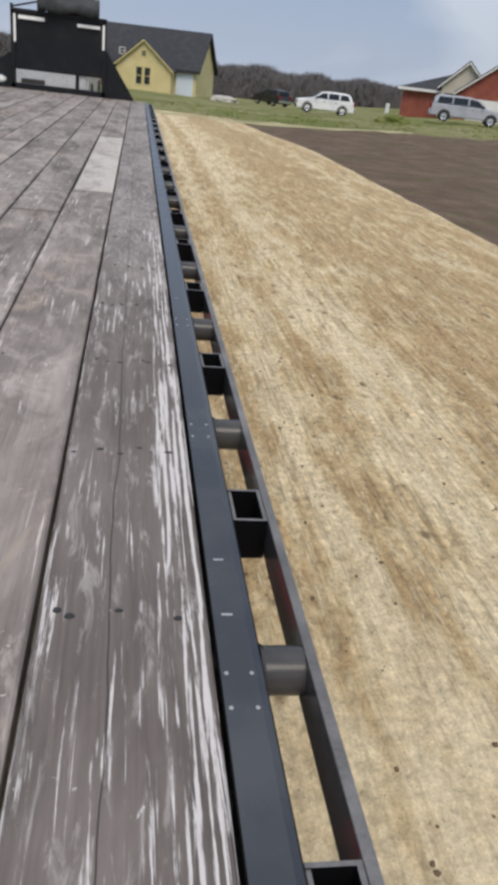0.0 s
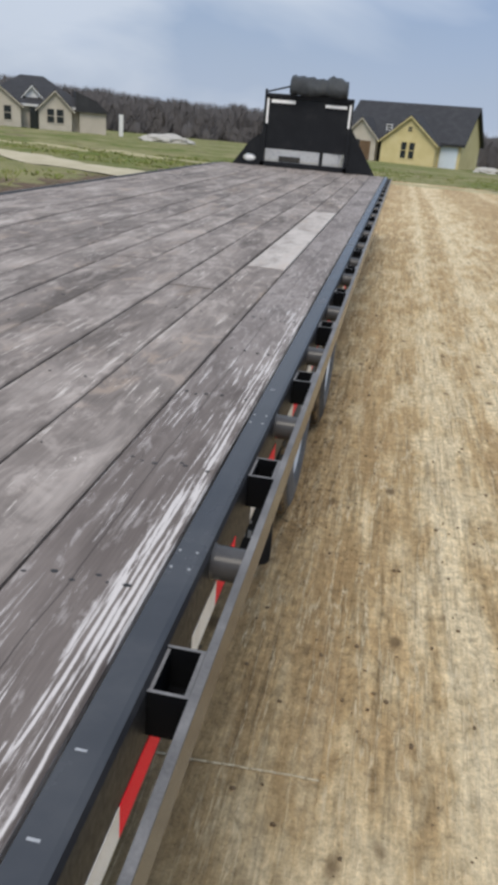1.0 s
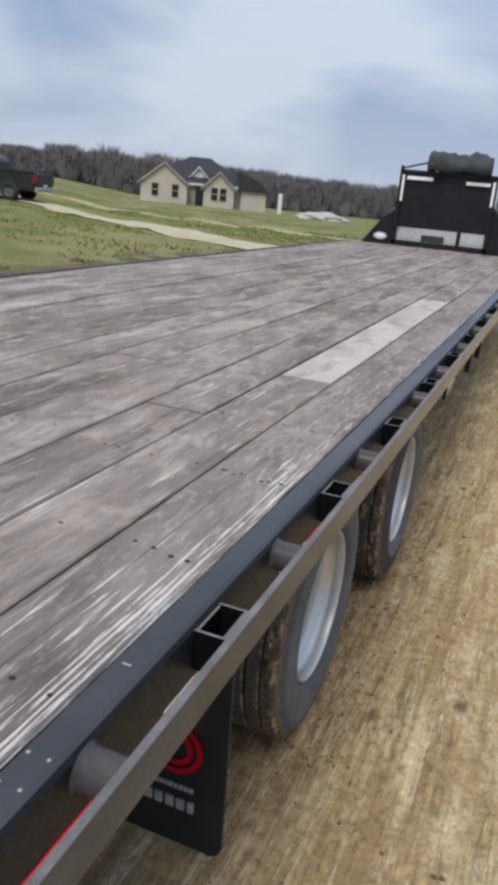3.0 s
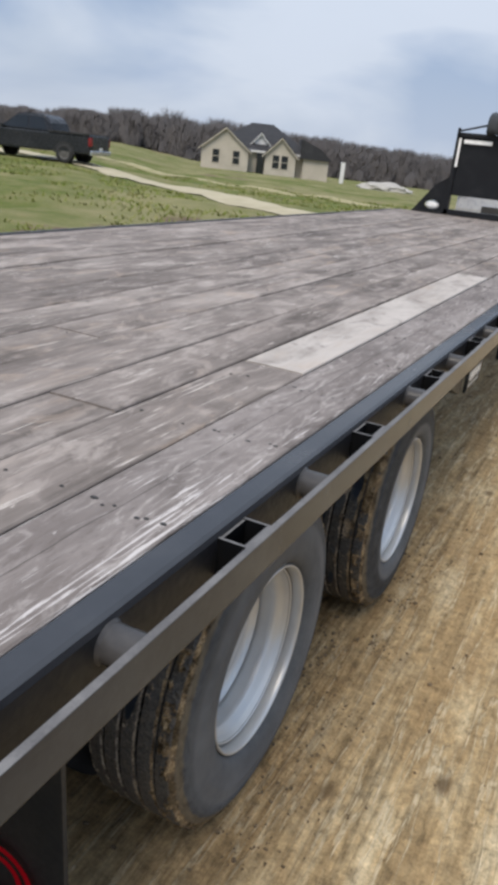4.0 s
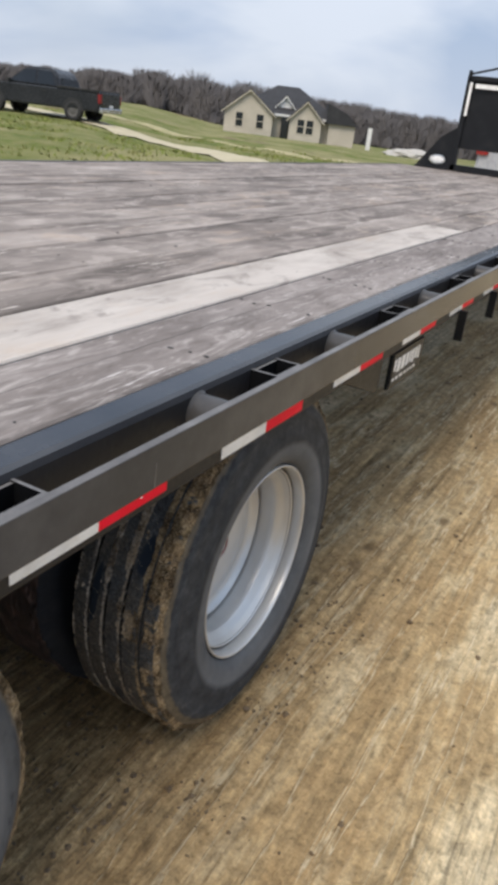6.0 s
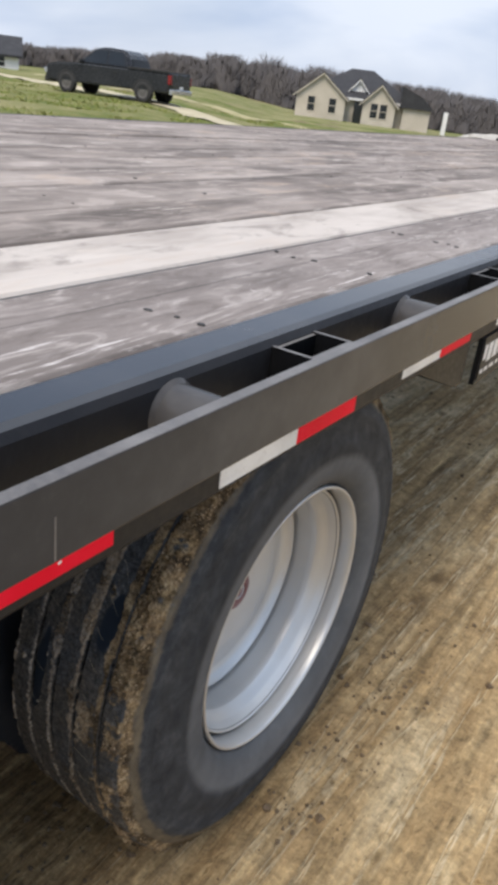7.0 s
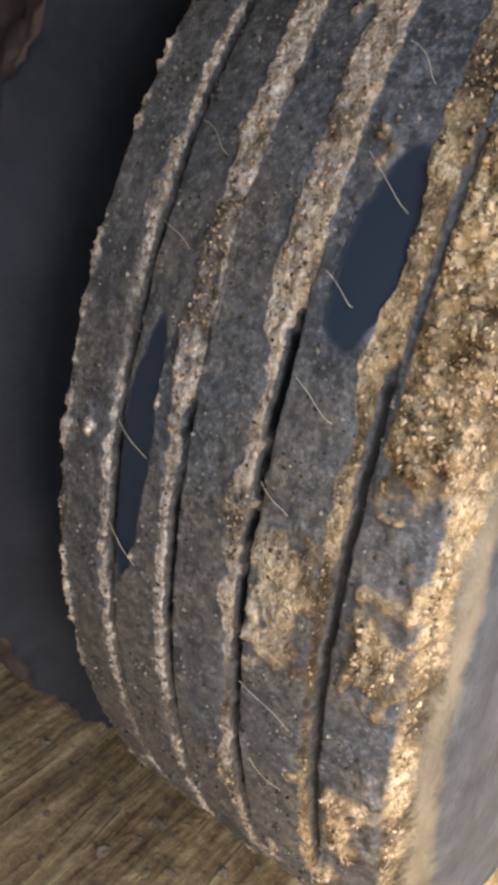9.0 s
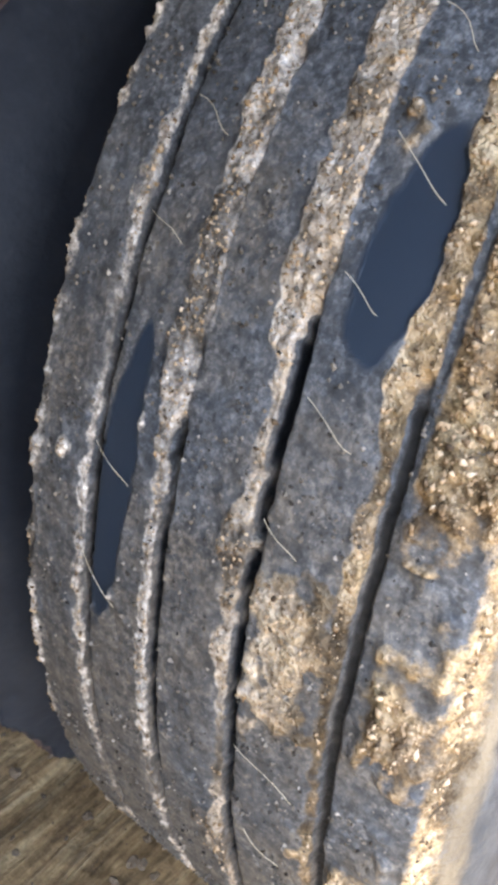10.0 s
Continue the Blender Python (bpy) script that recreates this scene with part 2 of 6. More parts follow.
M_FLAP = worn("black_rubber_flap", (0.022, 0.024, 0.028), (0.014, 0.015, 0.017), (0.06, 0.056, 0.05), 5.0, 0.55)
M_TARP = worn("rolled_tarp", (0.035, 0.04, 0.043), (0.02, 0.022, 0.025), (0.07, 0.075, 0.075), 3.0, 0.6, bump=0.6, dist=0.03)
M_MARK = worn("dim_pale_marking", (0.33, 0.34, 0.35), (0.2, 0.2, 0.21), (0.45, 0.45, 0.46), 30.0, 0.6)
for dull, level in ((M_BLACK, 0.3), (M_POCKET, 0.06), (M_WEB, 0.25), (M_RAIL, 0.18), (M_FLANGE, 0.5), (M_RED, 0.12), (M_FLAP, 0.25), (M_PLANK, 0.14), (M_EDGE_PLANK, 0.2), (M_NEW_PLANK, 0.14)):
    dull.node_tree.nodes["Principled BSDF"].inputs["Specular IOR Level"].default_value = level
M_GLASS = worn("dark_window_glass", (0.02, 0.024, 0.03), (0.015, 0.018, 0.02), (0.035, 0.04, 0.045), 1.0, 0.08, bump=0.0)


# ---- mesh helpers ----
def mesh_of(name, bm, mats, smooth=False):
    me = bpy.data.meshes.new(name)
    bm.normal_update()
    bm.to_mesh(me)
    bm.free()
    for m in mats if isinstance(mats, (list, tuple)) else [mats]:
        me.materials.append(m)
    if smooth:
        me.polygons.foreach_set("use_smooth", [True] * len(me.polygons))
    return me


def thing(name, bm, mats, label="", category="", group="", kind="", smooth=False):
    return tagged(new(name, mesh_of(name, bm, mats, smooth)), label, category, group, kind)


def root(name, label, category, group="", at=(0, 0, 0), turn=0.0):
    ob = new(name)
    ob.matrix_basis = pose(*at, 0, 0, turn)
    return tagged(ob, label, category, group)


def part(name, bm, mats, parent, label="", smooth=False, kind=""):
    ob = new(name, mesh_of(name, bm, mats, smooth))
    ob.parent = parent
    return tagged(ob, label, kind=kind)


def part_mesh(name, me, parent, m=None, label=""):
    ob = new(name, me)
    ob.parent = parent
    if m is not None:
        ob.matrix_basis = m
    return tagged(ob, label)


def box(bm, x0, x1, y0, y1, z0, z1, bevel=0.0, mat=0):
    r = bmesh.ops.create_cube(bm, size=1.0)
    vs = r["verts"]
    for v in vs:
        v.co = Vector((x0 + (v.co.x + 0.5) * (x1 - x0), y0 + (v.co.y + 0.5) * (y1 - y0), z0 + (v.co.z + 0.5) * (z1 - z0)))
    fs = {f for v in vs for f in v.link_faces}
    for f in fs:
        f.material_index = mat
    if bevel:
        es = {e for v in vs for e in v.link_edges}
        bmesh.ops.bevel(bm, geom=list(es), offset=bevel, segments=2, affect="EDGES", profile=0.6)
    return bm


def boxes(*items, bevel=0.0):
    bm = bmesh.new()
    for it in items:
        box(bm, *it, bevel=bevel)
    return bm


def tube(bm, a, b, r0, r1=None, seg=16, caps=True):
    a, b = Vector(a), Vector(b)
    m = Matrix.Translation((a + b) / 2) @ (b - a).to_track_quat("Z", "Y").to_matrix().to_4x4()
    bmesh.ops.create_cone(bm, cap_ends=caps, segments=seg, radius1=r0, radius2=r0 if r1 is None else r1, depth=(b - a).length, matrix=m)
    return bm


def prism(bm, pts, axis, lo, hi, mat=0):
    """A polygon in the plane across axis, drawn out from lo to hi. pts: pairs in the other two axes, in order x, y, z."""
    def at(p, d):
        q = list(p)
        q.insert(axis, d)
        return bm.verts.new(q)
    a, b = [at(p, lo) for p in pts], [at(p, hi) for p in pts]
    k = len(pts)
    fs = [bm.faces.new(a), bm.faces.new(b[::-1])]
    for i in range(k):
        fs.append(bm.faces.new((a[i], b[i], b[(i + 1) % k], a[(i + 1) % k])))
    for f in fs:
        f.material_index = mat
    bmesh.ops.recalc_face_normals(bm, faces=fs)
    return bm


def lathe(profile, seg, closed=False, mat=None):
    """Turns (radius, x) pairs round the x axis."""
    bm = bmesh.new()
    rings = []
    for i in range(seg):
        a = 2 * math.pi * i / seg
        rings.append([bm.verts.new((x, -r * math.cos(a), r * math.sin(a))) for r, x in profile])
    k = len(profile)
    for i in range(seg):
        p, q = rings[i], rings[(i + 1) % seg]
        for j in range(k - 1 if not closed else k):
            f = bm.faces.new((p[j], p[(j + 1) % k], q[(j + 1) % k], q[j]))
            if mat:
                f.material_index = mat(j)
    bmesh.ops.recalc_face_normals(bm, faces=bm.faces[:])
    return bm


def nz(x, y, z=0.0):
    return noise.noise((x, y, z))


# ---- ground ----
SLOPE_AT = (-180, -60, -42, -36, -31, -25, -8, 4, 8, 12.6, 18, 22, 40, 180)
SLOPE = (0.0, 0.0, 0.004, 0.004, -0.013, -0.0148, -0.018, -0.021, -0.0215, -0.018, -0.01, -0.003, 0.0, 0.0)


def land(x, y):
    """Height of the land: level round the trailer, then falling or rising gently with the bearing."""
    r = math.hypot(x, y)
    s = float(np.interp(math.degrees(math.atan2(x, y)), SLOPE_AT, SLOPE))
    d = max(0.0, r - 16.0)
    if s > 0:
        d = min(d, 24.0)
    return s * (d if d < 230 else 230 + 0.2 * (d - 230)) * min(1.0, d / 10.0)


def ground_material():
    m, n, l, b = node_mat("field_soil_and_grass")
    v = coords(n, l)
    big = noise_tex(n, l, v, 0.16, 5, 0.6)
    mid = noise_tex(n, l, v, 1.3, 6, 0.65)
    fine = noise_tex(n, l, v, 14.0, 6, 0.7)
    soil = ramp_of(n, l, mid, [(0.3, (0.075, 0.05, 0.034)), (0.5, (0.125, 0.085, 0.058)), (0.72, (0.2, 0.145, 0.1))])
    soil = mix_of(n, l, 0.35, soil, ramp_of(n, l, fine, [(0.3, (0.05, 0.034, 0.024)), (0.7, (0.21, 0.155, 0.11))]))
    lump = noise_tex(n, l, v, 0.7, 6, 0.68)
    soil = mix_of(n, l, ramp_of(n, l, lump, [(0.52, 0.0), (0.62, 0.6)]), soil, (0.085, 0.085, 0.035))
    soil = mix_of(n, l, ramp_of(n, l, lump, [(0.3, 0.6), (0.4, 0.0)]), soil, (0.24, 0.185, 0.135))
    green = ramp_of(n, l, mid, [(0.32, (0.055, 0.085, 0.014)), (0.48, (0.105, 0.145, 0.022)), (0.62, (0.23, 0.205, 0.085))])
    green = mix_of(n, l, 0.55, green, ramp_of(n, l, fine, [(0.3, (0.045, 0.07, 0.014)), (0.7, (0.16, 0.17, 0.05))]))
    dead = mix_of(n, l, 0.5, (0.36, 0.3, 0.18), green)
    green = mix_of(n, l, ramp_of(n, l, big, [(0.42, 0.05), (0.56, 0.85)]), green, dead)
    x, y = axis_of(n, l, "X"), axis_of(n, l, "Y")
    wob = maths(n, l, "MULTIPLY", maths(n, l, "SUBTRACT", mid, 0.5), 5.0)
    right = maths(n, l, "GREATER_THAN", x, 1.0)
    near = maths(n, l, "LESS_THAN", maths(n, l, "ADD", y, wob), 34.5)
    fringe = maths(n, l, "GREATER_THAN", maths(n, l, "ADD", x, wob), -7.6)
    bare = maths(n, l, "MULTIPLY", near, maths(n, l, "MAXIMUM", right, fringe))
    patch = ramp_of(n, l, big, [(0.6, 0.0), (0.66, 0.75)])
    c = mix_of(n, l, maths(n, l, "MAXIMUM", bare, patch), green, soil)
    l.new(c, b.inputs["Base Color"])
    b.inputs["Roughness"].default_value = 0.95
    b.inputs["Specular IOR Level"].default_value = 0.15
    bump_of(n, l, b, maths(n, l, "ADD", mid, fine), 0.7, 0.05)
    return m


def road_material():
    m, n, l, b = node_mat("pale_caliche_dirt")
    v = coords(n, l)
    big = noise_tex(n, l, coords(n, l, (0.9, 0.16, 1), turn=0.03), 1.0, 4, 0.55)
    mid = noise_tex(n, l, coords(n, l, (3.4, 1.5, 1), turn=-0.04), 1.0, 6, 0.62)
    damp = noise_tex(n, l, coords(n, l, (2.6, 0.75, 1), turn=0.05), 1.0, 6, 0.66)
    comb = noise_tex(n, l, coords(n, l, (36, 1.4, 1), turn=0.045), 1.0, 6, 0.68)
    rut = noise_tex(n, l, coords(n, l, (9, 0.5, 1), turn=0.045), 1.0, 6, 0.7)
    grit = noise_tex(n, l, v, 24.0, 7, 0.72)
    fine = noise_tex(n, l, v, 110.0, 5, 0.7)
    # browner wheel paths and a damp strip with the trailer's shade painted in
    x0, y0 = axis_of(n, l, "X"), axis_of(n, l, "Y")
    x = maths(n, l, "ADD", x0, maths(n, l, "MULTIPLY", maths(n, l, "SUBTRACT", mid, 0.5), 0.5))
    begin = maths(n, l, "MULTIPLY", maths(n, l, "SUBTRACT", y0, 1.3), 0.9, True)
    path = 0.0
    for at, half, amount, held in ((-0.2, 0.32, 1.2, False), (0.14, 0.2, 1.0, True), (0.4, 0.13, 0.8, True), (0.85, 0.14, 0.75, True), (2.3, 0.8, 1.15, False), (3.6, 0.42, 0.9, False)):
        d = maths(n, l, "DIVIDE", maths(n, l, "ABSOLUTE", maths(n, l, "SUBTRACT", x, at)), half)
        band = maths(n, l, "MULTIPLY", maths(n, l, "SUBTRACT", 1.5, d, True), amount)
        path = maths(n, l, "MAXIMUM", path, maths(n, l, "MULTIPLY", band, begin) if held else band)
    crust = noise_tex(n, l, coords(n, l, (8.5, 2.4, 1), turn=0.02), 1.0, 10, 0.66, 0.35)
    patchy = noise_tex(n, l, coords(n, l, (2.6, 0.8, 1), turn=0.03), 1.0, 5, 0.6)
    level = maths(n, l, "ADD", maths(n, l, "MULTIPLY", crust, 0.42), maths(n, l, "ADD", maths(n, l, "MULTIPLY", patchy, 0.3), maths(n, l, "ADD", maths(n, l, "MULTIPLY", big, 0.16), maths(n, l, "MULTIPLY", rut, 0.16))))
    level = maths(n, l, "SUBTRACT", maths(n, l, "ADD", level, 0.02), maths(n, l, "MULTIPLY", path, 0.105))
    # the crust is whole where few wheels have passed
    level = maths(n, l, "ADD", level, maths(n, l, "MULTIPLY", maths(n, l, "SUBTRACT", 1.0, begin), 0.065))
    c = ramp_of(n, l, level, [(0.37, (0.38, 0.26, 0.13)), (0.45, (0.47, 0.34, 0.18)), (0.49, (0.575, 0.447, 0.262)), (0.56, (0.7, 0.575, 0.37))])
    c = mix_of(n, l, ramp_of(n, l, damp, [(0.56, 0.0), (0.68, 0.45)]), c, (0.32, 0.225, 0.115))
    # a dark strip beside the trailer's rear end: damp, and its shade painted in
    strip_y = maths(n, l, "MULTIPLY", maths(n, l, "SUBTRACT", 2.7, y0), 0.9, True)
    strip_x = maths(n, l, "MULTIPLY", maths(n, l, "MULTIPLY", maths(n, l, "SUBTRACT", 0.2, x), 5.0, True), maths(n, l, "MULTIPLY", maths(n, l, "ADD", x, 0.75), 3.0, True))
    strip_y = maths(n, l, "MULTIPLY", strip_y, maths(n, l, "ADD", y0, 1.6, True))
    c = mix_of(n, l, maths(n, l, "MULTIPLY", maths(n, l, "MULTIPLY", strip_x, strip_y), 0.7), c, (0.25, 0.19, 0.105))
    # fine ribs pressed by tyres, in patches, with their shading multiplied into the colour
    press = maths(n, l, "MULTIPLY", ramp_of(n, l, mid, [(0.42, 0.1), (0.56, 0.8)]), maths(n, l, "ADD", maths(n, l, "MULTIPLY", begin, 0.8), 0.2))
    c = mix_of(n, l, press, c, ramp_of(n, l, comb, [(0.38, 0.5), (0.5, 1.0), (0.62, 1.25)]), "MULTIPLY")
    ridge = noise_tex(n, l, coords(n, l, (85, 3.2, 1), turn=0.045), 1.0, 6, 0.66, 0.5)
    c = mix_of(n, l, maths(n, l, "MULTIPLY", ramp_of(n, l, patchy, [(0.4, 0.15), (0.56, 0.9)]), maths(n, l, "ADD", maths(n, l, "MULTIPLY", begin, 0.8), 0.15)), c, ramp_of(n, l, ridge, [(0.34, 0.55), (0.44, 0.95), (0.56, 1.03), (0.66, 1.2)]), "MULTIPLY")
    smear = noise_tex(n, l, coords(n, l, (13, 1.5, 1), turn=0.045), 1.0, 7, 0.72)
    c = mix_of(n, l, maths(n, l, "MULTIPLY", ramp_of(n, l, smear, [(0.53, 0.0), (0.62, 0.36)]), ramp_of(n, l, big, [(0.42, 1.0), (0.56, 0.25)])), c, (0.36, 0.25, 0.125))
    c = mix_of(n, l, ramp_of(n, l, smear, [(0.36, 0.3), (0.46, 0.0)]), c, (0.74, 0.62, 0.41))
    c = mix_of(n, l, 0.9, c, ramp_of(n, l, grit, [(0.34, 0.68), (0.5, 1.0), (0.66, 1.22)]), "MULTIPLY")
    c = mix_of(n, l, 0.7, c, ramp_of(n, l, fine, [(0.3, 0.65), (0.5, 1.0), (0.7, 1.25)]), "MULTIPLY")
    # lumps of crust broken by the wheels, and thin pale ridges squeezed up beside their paths
    lumps = noise_tex(n, l, coords(n, l, (46, 26, 1), turn=0.045), 1.0, 8, 0.7, 0.6)
    c = mix_of(n, l, maths(n, l, "ADD", maths(n, l, "MULTIPLY", begin, 0.8), 0.1), c, ramp_of(n, l, lumps, [(0.36, 0.62), (0.46, 0.95), (0.54, 1.02), (0.66, 1.2)]), "MULTIPLY")
    crest = maths(n, l, "ABSOLUTE", maths(n, l, "SUBTRACT", noise_tex(n, l, coords(n, l, (11, 0.7, 1), turn=0.05), 1.0, 4, 0.6), 0.5))
    crest = maths(n, l, "MULTIPLY", ramp_of(n, l, crest, [(0.002, 0.75), (0.016, 0.0)]), maths(n, l, "MULTIPLY", begin, ramp_of(n, l, lumps, [(0.4, 0.2), (0.52, 1.0)])))
    c = mix_of(n, l, crest, c, (0.76, 0.64, 0.43))
    # small damp spots
    spot = n.new("ShaderNodeTexVoronoi")
    spot.inputs["Scale"].default_value = 1.0
    wob = mix_of(n, l, 0.12, coords(n, l, (7.0, 4.2, 1)), noise_tex(n, l, v, 16.0, 3), "ADD")
    l.new(wob, spot.inputs["Vector"])
    pick = n.new("ShaderNodeSeparateColor")
    l.new(spot.outputs["Color"], pick.inputs["Color"])
    spots = maths(n, l, "MULTIPLY", ramp_of(n, l, spot.outputs["Distance"], [(0.09, 0.85), (0.2, 0.0)]), maths(n, l, "GREATER_THAN", pick.outputs["Red"], 0.55))
    c = mix_of(n, l, spots, c, (0.15, 0.1, 0.052))
    # brown churned soil where the wheels have stood
    wheel = maths(n, l, "SUBTRACT", 1.55, maths(n, l, "DIVIDE", maths(n, l, "ABSOLUTE", maths(n, l, "ADD", x, 0.42)), 0.42), True)
    wheel = maths(n, l, "MULTIPLY", wheel, maths(n, l, "SUBTRACT", 1.6, maths(n, l, "DIVIDE", maths(n, l, "ABSOLUTE", maths(n, l, "SUBTRACT", y0, 4.3)), 1.0), True))
    churn = ramp_of(n, l, noise_tex(n, l, coords(n, l, (60, 7, 1), turn=0.06), 1.0, 9, 0.74), [(0.36, (0.1, 0.06, 0.026)), (0.5, (0.33, 0.21, 0.095)), (0.64, (0.6, 0.43, 0.22))])
    churn = mix_of(n, l, 0.9, churn, ramp_of(n, l, grit, [(0.34, 0.5), (0.5, 1.0), (0.66, 1.4)]), "MULTIPLY")
    churn = mix_of(n, l, 0.8, churn, ramp_of(n, l, fine, [(0.3, 0.5), (0.5, 1.0), (0.7, 1.4)]), "MULTIPLY")
    c = mix_of(n, l, maths(n, l, "MULTIPLY", wheel, 0.85), c, churn)
    speck = ramp_of(n, l, grit, [(0.27, 0.8), (0.33, 0.0)])
    c = mix_of(n, l, speck, c, (0.085, 0.06, 0.036))
    l.new(c, b.inputs["Base Color"])
    b.inputs["Roughness"].default_value = 0.93
    b.inputs["Specular IOR Level"].default_value = 0.2
    h = maths(n, l, "ADD", maths(n, l, "MULTIPLY", rut, 0.6), maths(n, l, "ADD", maths(n, l, "MULTIPLY", grit, 0.7), maths(n, l, "MULTIPLY", fine, 0.3)))
    h = maths(n, l, "ADD", h, maths(n, l, "MULTIPLY", maths(n, l, "MULTIPLY", comb, press), 0.5))
    h = maths(n, l, "ADD", h, maths(n, l, "ADD", maths(n, l, "MULTIPLY", ridge, 0.5), maths(n, l, "ADD", maths(n, l, "MULTIPLY", lumps, 0.7), maths(n, l, "MULTIPLY", crest, 0.4))))
    bump_of(n, l, b, h, 0.75, 0.02)
    return m


M_GROUND, M_ROAD = ground_material(), road_material()
M_DRIVE = worn("pale_driveway_dirt", (0.45, 0.395, 0.265), (0.33, 0.285, 0.18), (0.55, 0.49, 0.355), 1.8, 0.95, object_space=False)
M_TRACK = worn("grassy_track_dirt", (0.36, 0.31, 0.17), (0.2, 0.21, 0.075), (0.46, 0.4, 0.25), 1.4, 0.95, object_space=False)


def spaced(lo, hi, fine_lo, fine_hi, fine, grow):
    out = list(np.arange(fine_lo, fine_hi + 1e-6, fine))
    s, x = fine, fine_hi
    while x < hi:
        s *= grow
        x = min(hi, x + s)
        out.append(x)
    s, x = fine, fine_lo
    while x > lo:
        s *= grow
        x = max(lo, x - s)
        out.insert(0, x)
    return out


def sheet(name, xs, ys, height, mat, label, category):
    verts = [(x, y, height(x, y)) for y in ys for x in xs]
    k = len(xs)
    faces = [(j * k + i, j * k + i + 1, (j + 1) * k + i + 1, (j + 1) * k + i) for j in range(len(ys) - 1) for i in range(k - 1)]
    me = bpy.data.meshes.new(name)
    me.from_pydata(verts, [], faces)
    me.materials.append(mat)
    me.polygons.foreach_set("use_smooth", [True] * len(faces))
    return tagged(new(name, me), label, category, kind="structure")


def field(x, y):
    h = land(x, y) - 0.035
    if x > 3.9 and y < 45:
        h += 0.16 * max(0.0, nz(x * 0.9, y * 0.6)) * min(1, (x - 3.9) / 2) + 0.05 * nz(x * 2.3, y * 2.1, 4) * min(1, (x - 3.9) / 2)
    if x < -6.8 and y > -20:
        h += (0.12 * nz(x * 0.5, y * 0.5, 9) + 0.05 * nz(x * 1.9, y * 1.9, 2)) * min(1, (-6.8 - x) / 3)
    return h


sheet("ground", spaced(-1500, 1500, -34, 26, 0.6, 1.14), spaced(-1500, 1500, -2, 60, 0.6, 1.14), field, M_GROUND,
      "open field of dark soil and patchy winter grass", "ground")


def dirt(x, y):
    edge = min(1.0, max(0.0, (x + 6.4) / 0.8), max(0.0, (4.15 - x) / 0.3))
    w = 0.25 * nz(0.3 * y, 3.0)
    h = 0.012 * nz((x + w) * 1.1, y * 0.25) + 0.007 * nz((x + 0.045 * y) * 11, y * 0.8, 5)
    # ribs left by tyre treads, here and there worn flat
    worn_flat = min(1.0, max(0.1, 0.6 + 1.6 * nz(x * 2.1, y * 0.9, 6)))
    h += worn_flat * (0.006 * (1 - abs(2 * nz((x + 0.02 * y) * 16, y * 0.6, 8))) + 0.004 * (1 - abs(2 * nz((x + 0.03 * y) * 31, y * 1.3, 3)))) - 0.005
    h += 0.004 * nz(x * 19, y * 17, 2) + 0.006 * max(0, nz(x * 7, y * 6, 1)) + 0.003 * max(0, nz(x * 41, y * 37, 4))
    return land(x, y) + (h - 0.004) * min(1, edge + 0.2) - 0.05 * (1 - edge)


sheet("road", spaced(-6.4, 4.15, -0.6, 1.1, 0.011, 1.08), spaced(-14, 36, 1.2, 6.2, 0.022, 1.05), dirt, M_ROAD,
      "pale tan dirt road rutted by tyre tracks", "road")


def strip(name, line, width, mat, label, lift=0.012):
    bm = bmesh.new()
    prev = None
    pts = [Vector((*p, 0)) for p in line]
    dense = []
    for a, b in zip(pts, pts[1:]):
        k = max(2, int((b - a).length / 0.8))
        dense += [a.lerp(b, i / k) for i in range(k)]
    dense.append(pts[-1])
    for i, p in enumerate(dense):
        d = (dense[min(i + 1, len(dense) - 1)] - dense[max(i - 1, 0)]).normalized()
        side = Vector((-d.y, d.x, 0))
        w = width * (1 + 0.15 * nz(p.x * 0.7, p.y * 0.7))
        row = []
        for s in (-1, -0.5, 0, 0.5, 1):
            q = p + side * w * 0.5 * s
            row.append(bm.verts.new((q.x, q.y, field(q.x, q.y) + 0.035 + lift - 0.05 * (abs(s) == 1))))
        if prev:
            for j in range(4):
                bm.faces.new((prev[j], prev[j + 1], row[j + 1], row[j]))
        prev = row
    bmesh.ops.recalc_face_normals(bm, faces=bm.faces[:])
    for f in bm.faces:
        if f.normal.z < 0:
            f.normal_flip()
    return thing(name, bm, mat, label, "driveway", kind="structure", smooth=True)


strip("driveway", [(-5.5, 20.2), (-8, 22.6), (-14, 27.2), (-21, 30.4), (-30, 34), (-52, 42)], 2.3, M_DRIVE, "pale dirt driveway crossing the grass", 0.05)
strip("cross_road", [(-52, 51), (-40, 45), (-20, 39), (-8, 35), (0, 33), (4, 33.4), (12, 36.5)], 1.35, M_TRACK, "pale dirt side road across the field", 0.03)


# ---- flatbed trailer ----
DECK = 0.90
Y0, Y1 = -0.95, 12.65
LEFT = -2.545
trailer = root("flatbed_trailer", "black steel flatbed trailer with a worn grey plank deck", "trailer")

# side channels: web outside, flanges turned inwards, rounded top corner
def channel(side):
    bm = bmesh.new()
    x = (lambda v: v) if side > 0 else (lambda v: LEFT - v)
    pts = [(x(-0.050), DECK), (x(-0.012), DECK), (x(-0.004), DECK - 0.003), (x(-0.0), DECK - 0.011), (x(0.0), 0.749), (x(-0.005), 0.742),
           (x(-0.050), 0.742), (x(-0.050), 0.752), (x(-0.009), 0.752), (x(-0.009), DECK - 0.01), (x(-0.050), DECK - 0.01)]
    prism(bm, pts, 1, Y0, Y1)
    bm.normal_update()
    for f in bm.faces:
        f.material_index = 1 if abs(f.normal.x) > 0.8 else 0
    return bm


